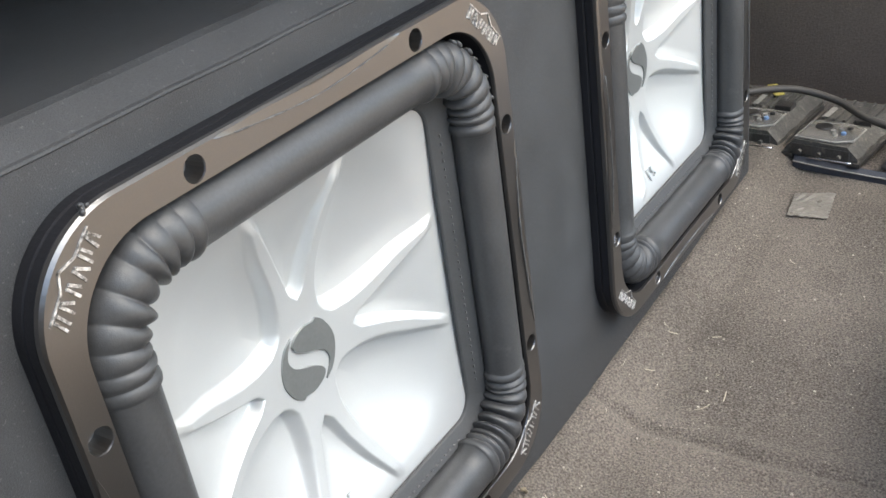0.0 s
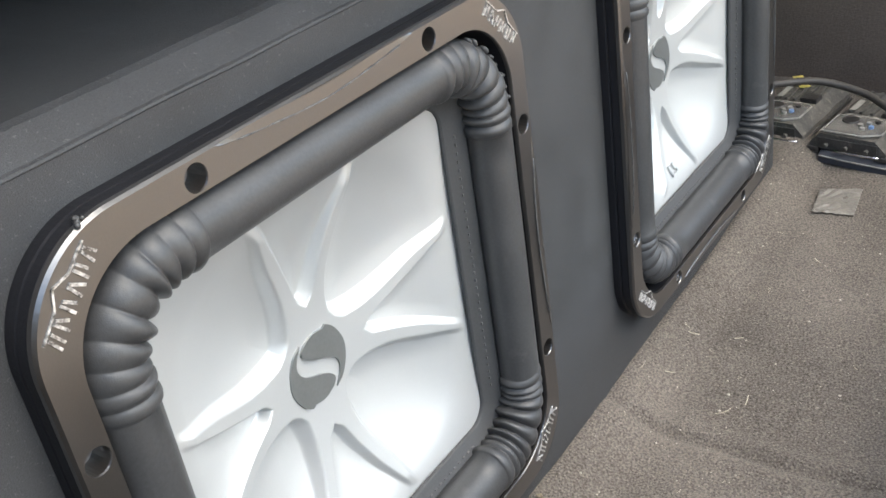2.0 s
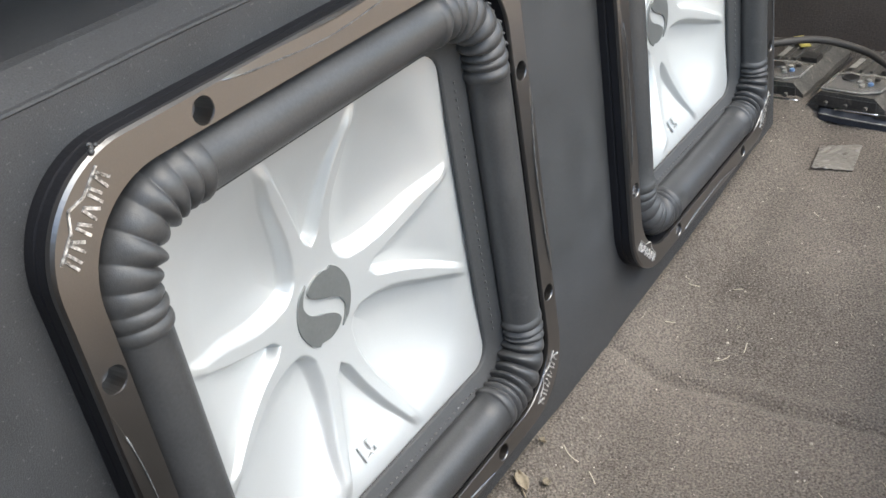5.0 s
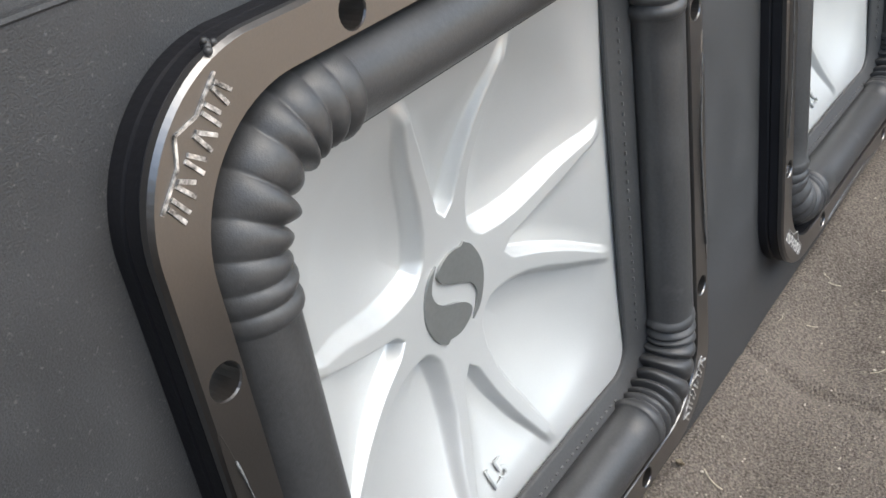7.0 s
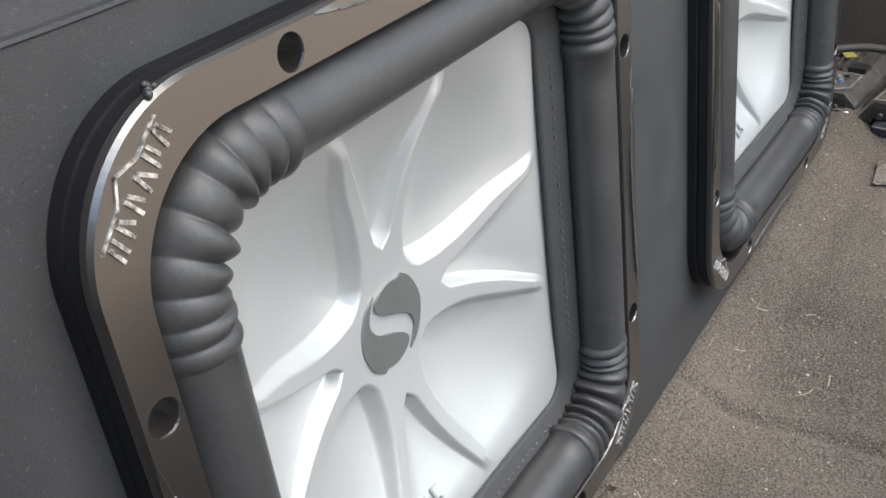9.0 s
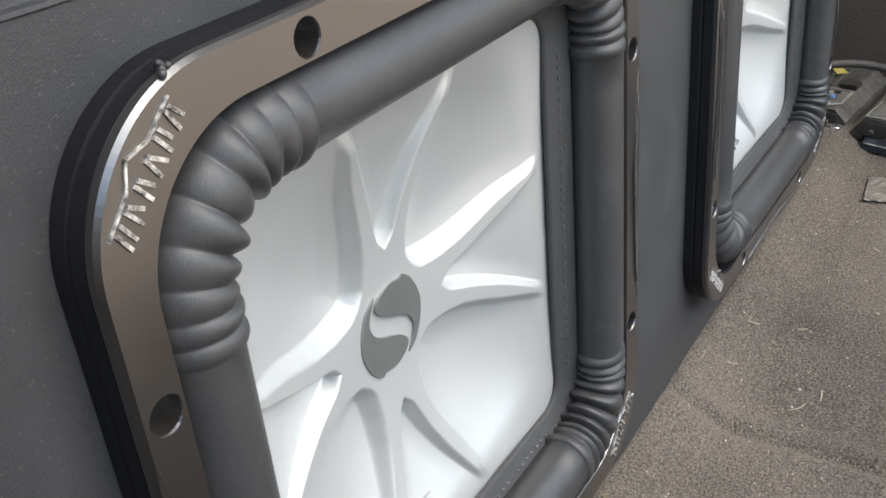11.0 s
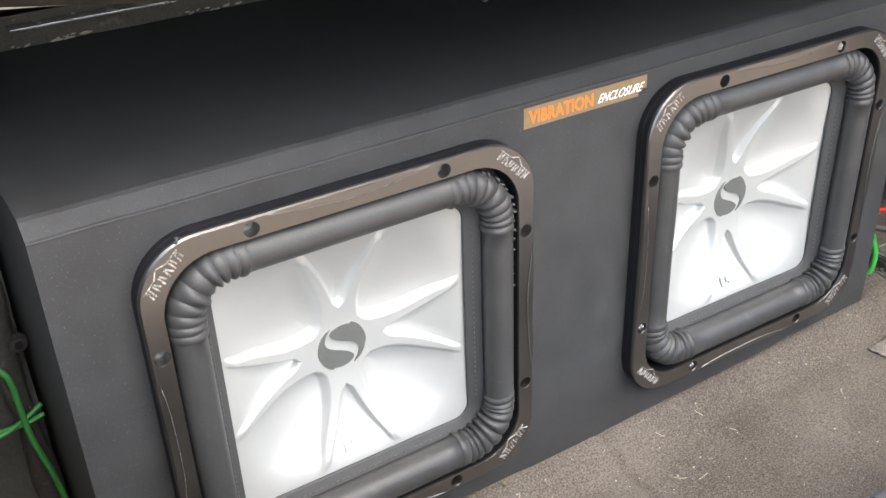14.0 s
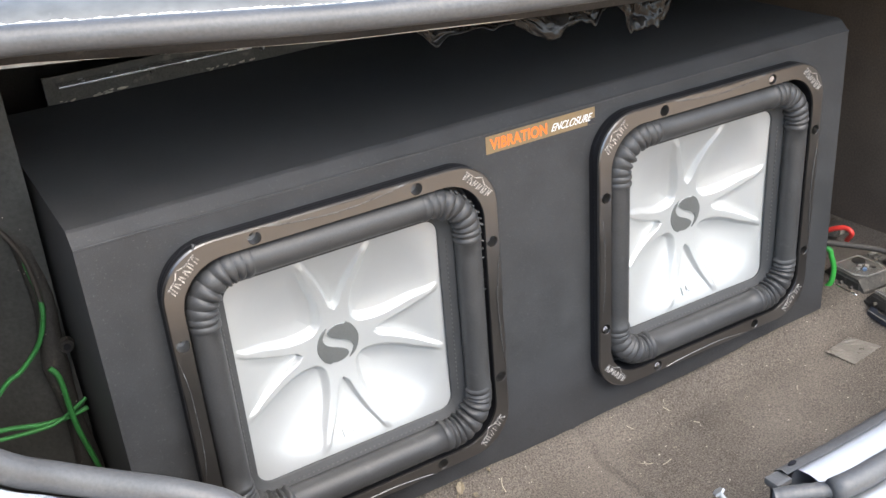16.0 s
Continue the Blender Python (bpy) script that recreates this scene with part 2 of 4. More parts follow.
slab("wall_right", (1.06, -0.345, -0.05), (1.10, 0.75, 0.60), M_SIDE, "dark brown-black trunk side lining")
slab("wall_left", (-0.56, -0.345, -0.05), (-0.52, 0.75, 0.58), M_DARK, "trunk side lining with the shelf's shade in its colour")
slab("wall_front", (-0.518, 0.70, -0.05), (1.058, 0.74, 0.60), M_TRIM, "dark bulkhead behind the rear seats")
slab("wall_rear", (-0.56, -0.385, -0.05), (1.10, -0.347, 0.128), M_TRIM, "dark inner tail panel of the trunk")
# parcel shelf that overhangs the back of the box and shades its top
cb = bmesh.new()
edge = [(-0.60, 0.02, 0.640), (-0.30, -0.008, 0.650), (-0.212, -0.028, 0.646), (-0.149, -0.044, 0.641), (0.0, -0.064, 0.626), (0.149, -0.088, 0.618), (0.40, -0.101, 0.603), (0.80, -0.103, 0.575), (1.14, -0.09, 0.53)]
lo = [cb.verts.new((x, y, z - 0.006)) for x, y, z in edge]
lb = [cb.verts.new((x, 0.745, 0.602)) for x, y, z in edge]
hi = [cb.verts.new((x, y, z + 0.004)) for x, y, z in edge]
hb = [cb.verts.new((x, 0.745, 0.615)) for x, y, z in edge]
for i in range(len(edge) - 1):
    for p, q in ((lo, lb), (hi, hb), (lo, hi), (lb, hb)):
        cb.faces.new((p[i], p[i + 1], q[i + 1], q[i]))
tagged(link("ceiling", cb, M_SHELF), "underside of the rear parcel shelf, paled to bounce light", "ceiling", kind="structure")

gb = bmesh.new()
bmesh.ops.create_grid(gb, x_segments=8, y_segments=8, size=400, matrix=Matrix.Translation((0, 0, -0.52)))
tagged(link("ground", gb, M_DIRT), "bare brown earth around the car", "ground", kind="structure")


# ---- speaker enclosure ----
def enclosure():
    e = thing("speaker_enclosure", (0, 0, 0), "long charcoal felt-covered speaker box resting on the trunk carpet", "speaker box")
    xs = [BOX_L, -0.168, 0.168, SUB_X2 - 0.168, SUB_X2 + 0.168, BOX_R]
    zs = [0.012, SUB_Z - 0.168, SUB_Z + 0.168, 0.461]
    y0, y1 = FACE, FACE + 0.018
    bm = bmesh.new()
    grid = {}

    def v(i, k, y):
        if (i, k, y) not in grid:
            grid[i, k, y] = bm.verts.new((xs[i], y, zs[k]))
        return grid[i, k, y]
    solid = lambda i, k: 0 <= i < 5 and 0 <= k < 3 and not (k == 1 and i in (1, 3))
    for i in range(5):
        for k in range(3):
            if not solid(i, k):
                continue
            bm.faces.new((v(i, k, y0), v(i + 1, k, y0), v(i + 1, k + 1, y0), v(i, k + 1, y0)))
            bm.faces.new((v(i, k, y1), v(i, k + 1, y1), v(i + 1, k + 1, y1), v(i + 1, k, y1)))
            for di, dk, a, b in ((-1, 0, (i, k), (i, k + 1)), (1, 0, (i + 1, k), (i + 1, k + 1)), (0, -1, (i, k), (i + 1, k)), (0, 1, (i, k + 1), (i + 1, k + 1))):
                if not solid(i + di, k + dk):
                    bm.faces.new((v(*a, y0), v(*b, y0), v(*b, y1), v(*a, y1)))
    part("front_panel", bm, M_FELT, e)
    # top panel with its sloping front edge
    bm = bmesh.new()
    prof = [(FACE - 0.0001, 0.4606), (FACE - 0.0009, 0.4614), (FACE - 0.0004, 0.4626), (FACE + 0.0014, 0.4634), (FACE + 0.013, 0.4742), (FACE + 0.017, 0.4762), (0.46, 0.4765), (0.46, 0.4612)]
    n = 60
    rows = []
    for i in range(n + 1):
        x = BOX_L + (BOX_R - BOX_L) * i / n
        rows.append([bm.verts.new((x, y, z + 0.0007 * noise.noise(Vector((x * 18, y * 60, 3))))) for y, z in prof])
    for a, b in zip(rows, rows[1:]):
        wall(bm, a, b)
    bm.faces.new(rows[0])
    bm.faces.new(rows[-1][::-1])
    part("top_panel", bm, M_FELT, e)
    for x in (BOX_L, BOX_R - 0.018):
        part("side_panel", box((x, FACE + 0.0182, 0.012), (x + 0.018, 0.442, 0.461)), M_FELT, e)
    part("back_panel", box((BOX_L, 0.4422, 0.012), (BOX_R, 0.46, 0.461)), M_FELT, e)
    part("bottom_panel", box((BOX_L + 0.018, FACE + 0.0182, 0.012), (BOX_R - 0.018, 0.442, 0.03)), M_FELT, e)
    return e


enclosure()


# ---- subwoofers ----
STEPS = np.linspace(0.0, 0.16, 321)
BLUR = np.hanning(21) / np.hanning(21).sum()
AXIS = np.convolve(np.interp(STEPS, (0.044, 0.050, 0.070, 0.095, 0.120, 0.16), (0.0, 0.0075, 0.0145, 0.0255, 0.0380, 0.060)), BLUR, "same")
DIAG = np.convolve(np.interp(STEPS, (0.0, 0.0225, 0.030, 0.045, 0.060, 0.075, 0.090, 0.110, 0.16), (0.0400, 0.0225, 0.0170, 0.0162, 0.0185, 0.0235, 0.0300, 0.0380, 0.062)), BLUR, "same")


def cone_depth(x, z):
    """How far the cone lies behind the frame's face: a dish with a raised flat hub and eight raised ribs."""
    e = (abs(x) ** 4 + abs(z) ** 4) ** 0.25 / 0.1265
    f = e ** 2.2
    f = f if f < 0.75 else 1 - 0.25 * math.exp(-(f - 0.75) / 0.25)
    dish = 0.0290 + 0.0375 * (1 - f)
    web = 0.0268 + 0.0284 * (1 - min(1.0, e) ** 2.0)
    top = min(web, dish)
    top += (dish - top) * smooth01((e - 0.88) / 0.12)
    a, b = max(abs(x), abs(z)), min(abs(x), abs(z))
    lo, hi = float(np.interp(a, STEPS, AXIS)), float(np.interp(a, STEPS, DIAG))
    mid, half = (lo + hi) / 2, (abs(hi - lo) / 2 + 0.0006) * (1 - 0.60 * smooth01((a - 0.085) / 0.038))
    if a < 0.062:
        mid, half = (lo + hi) / 2, (hi - lo) / 2 + 0.0006
    side = (mid - half - b) * 0.90
    end = (a - 0.0435) * 1.05
    corner = (b - mid - half) * 0.93
    if side > 0 and end > 0:
        d, wide = (side ** -3 + end ** -3) ** (-1 / 3), 0.0050
    elif corner > 0:
        d, wide = corner, 0.0100 - 0.0045 * min(1.0, e)
    else:
        return top
    # a rounded edge, a steep side, then a hollow that runs out into the dish
    return top + (dish - top) * (0.80 * smooth01(d / wide) + 0.20 * smooth01(d / (3 * wide)))


FOLDS = (0.0, 0.085, 0.165, 0.25, 0.36, 0.49, 0.615, 0.72, 0.81, 0.895, 1.0)
FOLD_TALL = (0.10, 0.13, 0.12, 0.17, 0.20, 0.19, 0.21, 0.15, 0.13, 0.11)


def fold_height(q, c, a):
    """Rounded swells between sharp creases along a corner of the tube; a runs round the tube."""
    q += 0.020 * noise.noise(Vector((q * 5.0, c * 5.3, a * 0.6)))
    for k, tall in enumerate(FOLD_TALL):
        lo, hi = FOLDS[k], FOLDS[k + 1]
        if lo <= q < hi:
            s = (q - lo) / (hi - lo)
            s = s ** (1.25 + 0.5 * noise.noise(Vector((k * 2.3, c * 3.1, 0.4))))
            return 1.25 * tall * (max(0.0, 1 - abs(2 * s - 1) ** 2.0)) ** 0.8 * (1 + 0.5 * noise.noise(Vector((k * 2.1, a * 0.8, c * 4.0))))
    return 0.0


def subwoofer():
    s = thing("subwoofer", (0, 0, SUB_Z), "square subwoofer with ribbed silver cone and grey tube surround", "speaker", "subwoofers in the box")
    # frame plate with eight screw holes
    H, D = HOLE, HOLE_D
    spots = [(-D, H), (D, H), (H, D), (H, -D), (D, -H), (-D, -H), (-H, -D), (-H, D)]
    bm = bmesh.new()
    outer, e1 = loop_edges(bm, rounded(0.1898, 0.054, 24), 0.0)
    inner, e2 = loop_edges(bm, rounded(0.1731, 0.0505, 24), 0.0)
    edges = e1 + e2
    holes = []
    for x, z in spots:
        vs, es = loop_edges(bm, circle(x, z, 0.0070), 0.0)
        holes.append((vs, x, z))
        edges += es
    bmesh.ops.triangle_fill(bm, use_beauty=True, use_dissolve=False, edges=edges, normal=(0, -1, 0))
    o2, _ = loop_edges(bm, rounded(0.1912, 0.0552, 24), 0.0016)
    o3, _ = loop_edges(bm, rounded(0.1912, 0.0552, 24), 0.0046)
    i2, _ = loop_edges(bm, rounded(0.1727, 0.0502, 24), 0.0010)
    i3, _ = loop_edges(bm, rounded(0.1727, 0.0502, 24), 0.0030)
    wall(bm, outer, o2)
    wall(bm, o2, o3)
    wall(bm, inner, i2)
    wall(bm, i2, i3)
    for vs, x, z in holes:
        h2, _ = loop_edges(bm, circle(x, z, 0.0066), 0.0008)
        h3, _ = loop_edges(bm, circle(x, z, 0.0064), 0.013)
        h4, _ = loop_edges(bm, circle(x, z, 0.0024), 0.0132)
        h5, _ = loop_edges(bm, circle(x, z, 0.0022), 0.017)
        wall(bm, vs, h2)
        wall(bm, h2, h3)
        wall(bm, h3, h4)
        wall(bm, h4, h5)
        bm.faces.new(h5)
    part("frame", bm, M_PLASTIC, s, "satin black plastic frame with empty screw holes")
    bm = bmesh.new()
    a, _ = loop_edges(bm, rounded(0.1728, 0.0503, 24), 0.0031)
    b, _ = loop_edges(bm, rounded(0.1722, 0.0500, 24), 0.0360)
    wall(bm, a, b)
    part("basket_wall", bm, M_GASKET, s, "black inner wall of the frame")
    # gasket behind the frame, two stepped layers
    bm = bmesh.new()
    a, _ = loop_edges(bm, rounded(0.1902, 0.0548, 24), 0.0048)
    b, _ = loop_edges(bm, rounded(0.1908, 0.0552, 24), 0.0058)
    c, _ = loop_edges(bm, rounded(0.1911, 0.0554, 24), 0.0112)
    d, _ = loop_edges(bm, rounded(0.1902, 0.0549, 24), 0.0124)
    f, _ = loop_edges(bm, rounded(0.1908, 0.0554, 24), 0.0138)
    g, _ = loop_edges(bm, rounded(0.1910, 0.0556, 24), 0.0197)
    for p, q in ((a, b), (b, c), (c, d), (d, f), (f, g)):
        wall(bm, p, q)
    part("gasket", bm, M_GASKET, s, "thick black rubber gasket")
    # lens-shaped covers between the holes of each side
    for k in range(4):
        bm = bmesh.new()
        n = 24
        up, dn, sk = [], [], []
        for i in range(n + 1):
            u = i / n
            x = -0.076 + 0.152 * u
            wv = math.sin(math.pi * u) ** 0.8
            z0 = 0.1900 + 0.0006 * math.sin(9 * u)
            z1 = 0.1893 - 0.0062 * wv + 0.0005 * math.sin(math.pi * 3 * u + k) * wv
            up.append(bm.verts.new((x, 0.0001 - 0.0006 * wv, z0)))
            dn.append(bm.verts.new((x, -0.0004 - 0.0004 * wv, z1)))
            sk.append(bm.verts.new((x, 0.0002, z1 - 0.0006)))
        for i in range(n):
            bm.faces.new((up[i], up[i + 1], dn[i + 1], dn[i]))
            bm.faces.new((dn[i], dn[i + 1], sk[i + 1], sk[i]))
        bmesh.ops.rotate(bm, verts=bm.verts, matrix=Matrix.Rotation(radians(90 * k), 3, "Y"))
        line = [v.co.copy() + Vector((0, -0.0003, 0)) for v in dn]
        strip = part("cover_strip", bm, M_PLASTIC, s)
        part("torn_edge", tube(line[2:-2], [0.00042 + 0.00016 * math.sin(1.7 * i) for i in range(len(line) - 4)], 6), M_WORN, strip, "pale worn edge of the strip", True)
    # surround: a fat tube with folded corners
    half, R, rad = 0.1548, 0.045, 0.0156
    pts, rr = [], []
    straight = 2 * (half - R)
    for c in range(4):
        turn = Matrix.Rotation(radians(90 * c), 3, "Y")
        line = []
        lead = 0.013
        arc = R * math.pi / 2
        total = arc + 2 * lead
        for i in range(10):
            line.append((Vector((-(half - R) + lead + (straight - 2 * lead) * i / 10, 0, half)), 0.0, None))
        for i in range(200):
            q = i / 200
            u = q * total - lead
            if u < 0:
                p = Vector((half - R + u, 0, half))
            elif u > arc:
                p = Vector((half, 0, half - R - (u - arc)))
            else:
                a = u / R
                p = Vector((half - R + R * math.sin(a), 0, half - R + R * math.cos(a)))
            line.append((p, q, None))
        for p, q, _ in line:
            w = turn @ p
            w.z += 0.0036 * smooth01((-w.z - 0.07) / 0.08)   # the lower run sits closer to the cone
            pts.append(w)
            fold = (0.01 - 0.15 * math.sin(math.pi * q)) * smooth01(q / 0.015) * smooth01((1 - q) / 0.015)
            rr.append((rad * (1 + 0.15 * smooth01((-w.z - 0.10) / 0.05)), fold, q, c))
    bm = bmesh.new()
    n = 32
    rings = []
    for i, p in enumerate(pts):
        d = (pts[(i + 1) % len(pts)] - pts[i - 1]).normalized()
        yv = Vector((0, 1, 0))
        out = yv.cross(d).normalized()
        if out.dot(p) < 0:
            out = -out
        rd, fold, q, c = rr[i]
        ring = []
        for k in range(n):
            a = 2 * math.pi * k / n
            co, si = math.cos(a), math.sin(a)
            crease = fold_height(q if c % 2 else 1 - q, c, min(a, 2 * math.pi - a)) if q > 0 else 0.0
            wob = 1 + (fold + crease) * (0.80 - 0.45 * co)
            ring.append(bm.verts.new(p + out * (rd * wob * co) + yv * (0.0108 + rd * 0.96 * wob * si)))
        rings.append(ring)
    for i in range(len(rings)):
        A, B = rings[i], rings[(i + 1) % len(rings)]
        for k in range(n):
            bm.faces.new((A[k], A[(k + 1) % n], B[(k + 1) % n], B[k]))
    part("surround", bm, M_RUBBER, s, "fat grey foam tube surround with folded corners", True)
    # flat lip between tube and cone
    bm = bmesh.new()
    a, _ = loop_edges(bm, rounded(0.1262, 0.017, 10), 0.0300)
    b, _ = loop_edges(bm, rounded(0.1264, 0.0172, 10), 0.0282)
    b2, _ = loop_edges(bm, rounded(0.1272, 0.018, 10), 0.0272)
    c, _ = loop_edges(bm, rounded(0.1412, 0.030, 10), 0.0200)
    d, _ = loop_edges(bm, rounded(0.1724, 0.047, 10), 0.0290)
    for p, q in ((a, b), (b, b2), (b2, c), (c, d)):
        wall(bm, p, q)
    lip = part("lip", bm, M_LIP, s, "flat stitched rubber lip round the cone")
    bm = bmesh.new()
    for k in range(4):
        m = Matrix.Rotation(radians(90 * k), 4, "Y")
        for i in range(34):
            x = -0.1 + 0.2 * i / 33
            box((x - 0.0011, 0.0228, 0.1333), (x + 0.0011, 0.0252, 0.1340), 0, bm, m)
    tagged(part("stitching", bm, M_THREAD, lip, "row of pale grey stitches"), kind="stuff")
    # cone
    n, hs = 460, 0.1300
    verts, faces = [], []
    for j in range(n + 1):
        for i in range(n + 1):
            x, z = -hs + 2 * hs * i / n, -hs + 2 * hs * j / n
            verts.append((x, cone_depth(x, z), z))
    for j in range(n):
        for i in range(n):
            q = j * (n + 1) + i
            faces.append((q, q + 1, q + n + 2, q + n + 1))
    me = bpy.data.meshes.new("cone")
    me.from_pydata(verts, [], faces)
    me.polygons.foreach_set("use_smooth", [True] * len(faces))
    me.materials.append(M_CONE)
    cone = new("cone", me)
    cone.parent = s
    cone["label"] = "ribbed silver-painted square cone"
    # round emblem: two dark comma shapes left by an S-shaped band
    for flip in (1, -1):
        bm = bmesh.new()
        poly = [(p[0], p[1]) for p in spline([(0.0125, 0.0238, 0), (0.0195, 0.0178, 0), (0.0255, 0.005, 0), (0.0245, -0.007, 0), (0.0190, -0.0175, 0), (0.0115, -0.0228, 0)], 5)]
        poly += [(p[0], p[1]) for p in spline([(0.0162, -0.0160, 0), (0.0180, -0.0095, 0), (0.0150, -0.0028, 0), (0.0085, 0.0020, 0), (-0.0010, 0.0062, 0), (-0.0085, 0.0108, 0), (-0.0116, 0.0158, 0), (-0.0078, 0.0206, 0), (0.001, 0.0236, 0), (0.0100, 0.0222, 0)], 4)]
        top = [bm.verts.new((flip * x, 0.0530, flip * z)) for x, z in poly]
        low = [bm.verts.new((flip * x * 1.02, 0.0560, flip * z * 1.02)) for x, z in poly]
        es = [bm.edges.new((top[i], top[(i + 1) % len(top)])) for i in range(len(top))]
        bmesh.ops.triangle_fill(bm, edges=es, use_beauty=True, normal=(0, -1, 0))
        wall(bm, top, low)
        part("emblem", bm, M_EMBLEM, cone, "dark grey comma-shaped emblem inlay")
    slope = math.degrees(math.atan2(cone_depth(-0.008, -0.1035) - cone_depth(-0.008, -0.1135), 0.010))
    seat = pose(-0.0165, cone_depth(-0.008, -0.1085) - 0.0022, -0.1090, 90 - slope, 0, 0) @ Matrix.Translation((0, -0.005, 0))
    letters("size_mark", "L5", 0.0165, M_CONE, cone, seat, depth=0.0011)
    # wider grey copy paints in the shade round the raised mark
    letters("size_mark_shade", "L5", 0.0165, M_MARK, cone, seat, depth=0.0006, bold=0.00055)
    # worn corner badges: a pointed border with a row of plain bars
    for k, (cx, cz, ang) in enumerate(((-0.1655, 0.1645, 45), (0.1655, 0.1645, -45), (0.1655, -0.1645, 45), (-0.1655, -0.1645, -45))):
        m = Matrix.Translation((cx, -0.0004, cz)) @ Matrix.Rotation(radians(-ang), 4, "Y")
        bm = bmesh.new()
        for i in range(6):
            x = -0.0185 + 0.0074 * i
            tall, short = 0.0040, 0.0040 - 0.0018 * ((i * 5 + k) % 3) / 2
            for dx, z0, slant in ((-0.0018, -tall, random.uniform(-4, 16)), (0.0012, -short, random.uniform(-32, 24))):
                mm = m @ Matrix.Translation((x + dx, 0, 0)) @ Matrix.Rotation(radians(slant), 4, "Y")
                box((-0.0007, -0.0004, z0), (0.0007, 0.0005, tall), 0, bm, mm)
        for x0, z0, x1, z1 in ((-0.022, 0.0050, -0.008, 0.0056), (-0.008, 0.0056, 0.000, 0.0104), (0.000, 0.0104, 0.008, 0.0056), (0.008, 0.0056, 0.022, 0.0050)):
            d = Vector((x1 - x0, 0, z1 - z0))
            mm = m @ Matrix.Translation((x0, 0, z0)) @ Matrix.Rotation(-math.atan2(d.z, d.x), 4, "Y")
            box((0, -0.0003, -0.00048), (d.length, 0.0005, 0.00048), 0, bm, mm)
        tagged(part("badge", bm, M_BADGE, s, "worn silver corner badge"), kind="stuff")
    return s


sub = subwoofer()
sub2 = copy_thing(sub, pose(SUB_X2, 0, SUB_Z + 0.0037, 0, 0.46, 0))


def screw(parent, x, z):
    bm = bmesh.new()
    bmesh.ops.create_cone(bm, segments=14, radius1=0.0058, radius2=0.0040, depth=0.004, cap_ends=True, matrix=Matrix.Translation((x, 0.004, z)) @ Matrix.Rotation(radians(90), 4, "X"))
    box((x - 0.0030, 0.0012, z - 0.0006), (x + 0.0030, 0.0024, z + 0.0006), 0, bm)
    box((x - 0.0006, 0.0012, z - 0.0030), (x + 0.0006, 0.0023, z + 0.0030), 0, bm)
    part("screw", bm, M_STEEL, parent, "shiny steel cross-head screw")


bm = bmesh.new()
for k in range(6):
    bmesh.ops.create_icosphere(bm, subdivisions=2, radius=random.uniform(0.0010, 0.0019), matrix=Matrix.Translation((-0.1512 + random.uniform(-0.003, 0.003), 0.0015 + random.uniform(-0.001, 0.002), 0.1905 + random.uniform(-0.002, 0.002))))
part("chipped_edge", bm, M_RUBBER, sub, "rough grey chip on the frame's edge", True)
# frayed outer edge of the tube at one corner, where it has come away from the frame
bm = bmesh.new()
for k in range(15):
    u = (k + random.uniform(-0.3, 0.3)) / 14
    a = radians(25 + 65 * min(1.0, u / 0.55))
    x, z = 0.1098 + 0.0600 * math.sin(a), 0.1098 + 0.0600 * math.cos(a)
    if u > 0.55:
        z -= 0.075 * (u - 0.55) / 0.45
    r = random.uniform(0.0013, 0.0034) * (1.0 if u < 0.7 else 0.6)
    bmesh.ops.create_icosphere(bm, subdivisions=2, radius=r, matrix=Matrix.Translation((x, 0.005, z)) @ Matrix.Rotation(-a + random.uniform(-0.4, 0.4), 4, "Y") @ Matrix.Diagonal((0.6, 1.3, 1.2, 1)))
part("frayed_edge", bm, M_RUBBER, sub, "frayed scalloped edge of the foam tube", True)
for x, z in ((-HOLE, -HOLE_D), (HOLE_D, HOLE), (-HOLE_D, -HOLE)):
    screw(sub2, x, z)


# ---- sticker on the box ----
def sticker():
    s = thing("sticker", (0.1925, FACE, 0.4372), "orange and white lettered sticker on tan film", "sticker")
    part("backing", box((0, -0.0006, 0), (0.1525, -0.0001, 0.0205)), M_GOLD, s, "tan gold film backing")
    part("dark_end", box((0.1420, -0.0010, 0.0004), (0.1521, -0.0007, 0.0070)), M_DARK_INK, s, "black worn end of the film")
    letters("orange_lettering", "VIBRATION", 0.0182, M_ORANGE, s, pose(0.0062, -0.0009, 0.0042, 90, 0, 0), depth=0.0001, bold=0.0004, squeeze=0.80, spacing=1.05)
    letters("white_lettering", "ENCLOSURE", 0.0128, M_WHITE_INK, s, pose(0.0880, -0.0012, 0.0052, 90, 0, 0), shear=0.6, depth=0.0001, squeeze=0.80, bold=0.0001)
    return s


sticker()


# ---- trunk opening: painted rim, weatherstrip, sill ----
RIM = [(-0.33, -0.022, 0.664), (-0.272, -0.030, 0.665), (-0.212, -0.045, 0.661), (-0.149, -0.060, 0.656), (0.0, -0.080, 0.641), (0.149, -0.105, 0.633), (0.40, -0.118, 0.618),
       (0.80, -0.120, 0.590), (1.00, -0.140, 0.540), (1.07, -0.20, 0.44), (1.06, -0.28, 0.30), (0.98, -0.335, 0.19), (0.75, -0.378, 0.163),
       (0.433, -0.374, 0.160), (0.33, -0.368, 0.156), (0.18, -0.345, 0.163), (0.02, -0.300, 0.185), (-0.10, -0.235, 0.225), (-0.191, -0.179, 0.260), (-0.215, -0.170, 0.280),
       (-0.251, -0.156, 0.300), (-0.292, -0.152, 0.325), (-0.331, -0.149, 0.350), (-0.366, -0.153, 0.380), (-0.42, -0.145, 0.44), (-0.45, -0.11, 0.54), (-0.42, -0.05, 0.63)]
CENTRE = Vector((0.30, -0.22, 0.42))


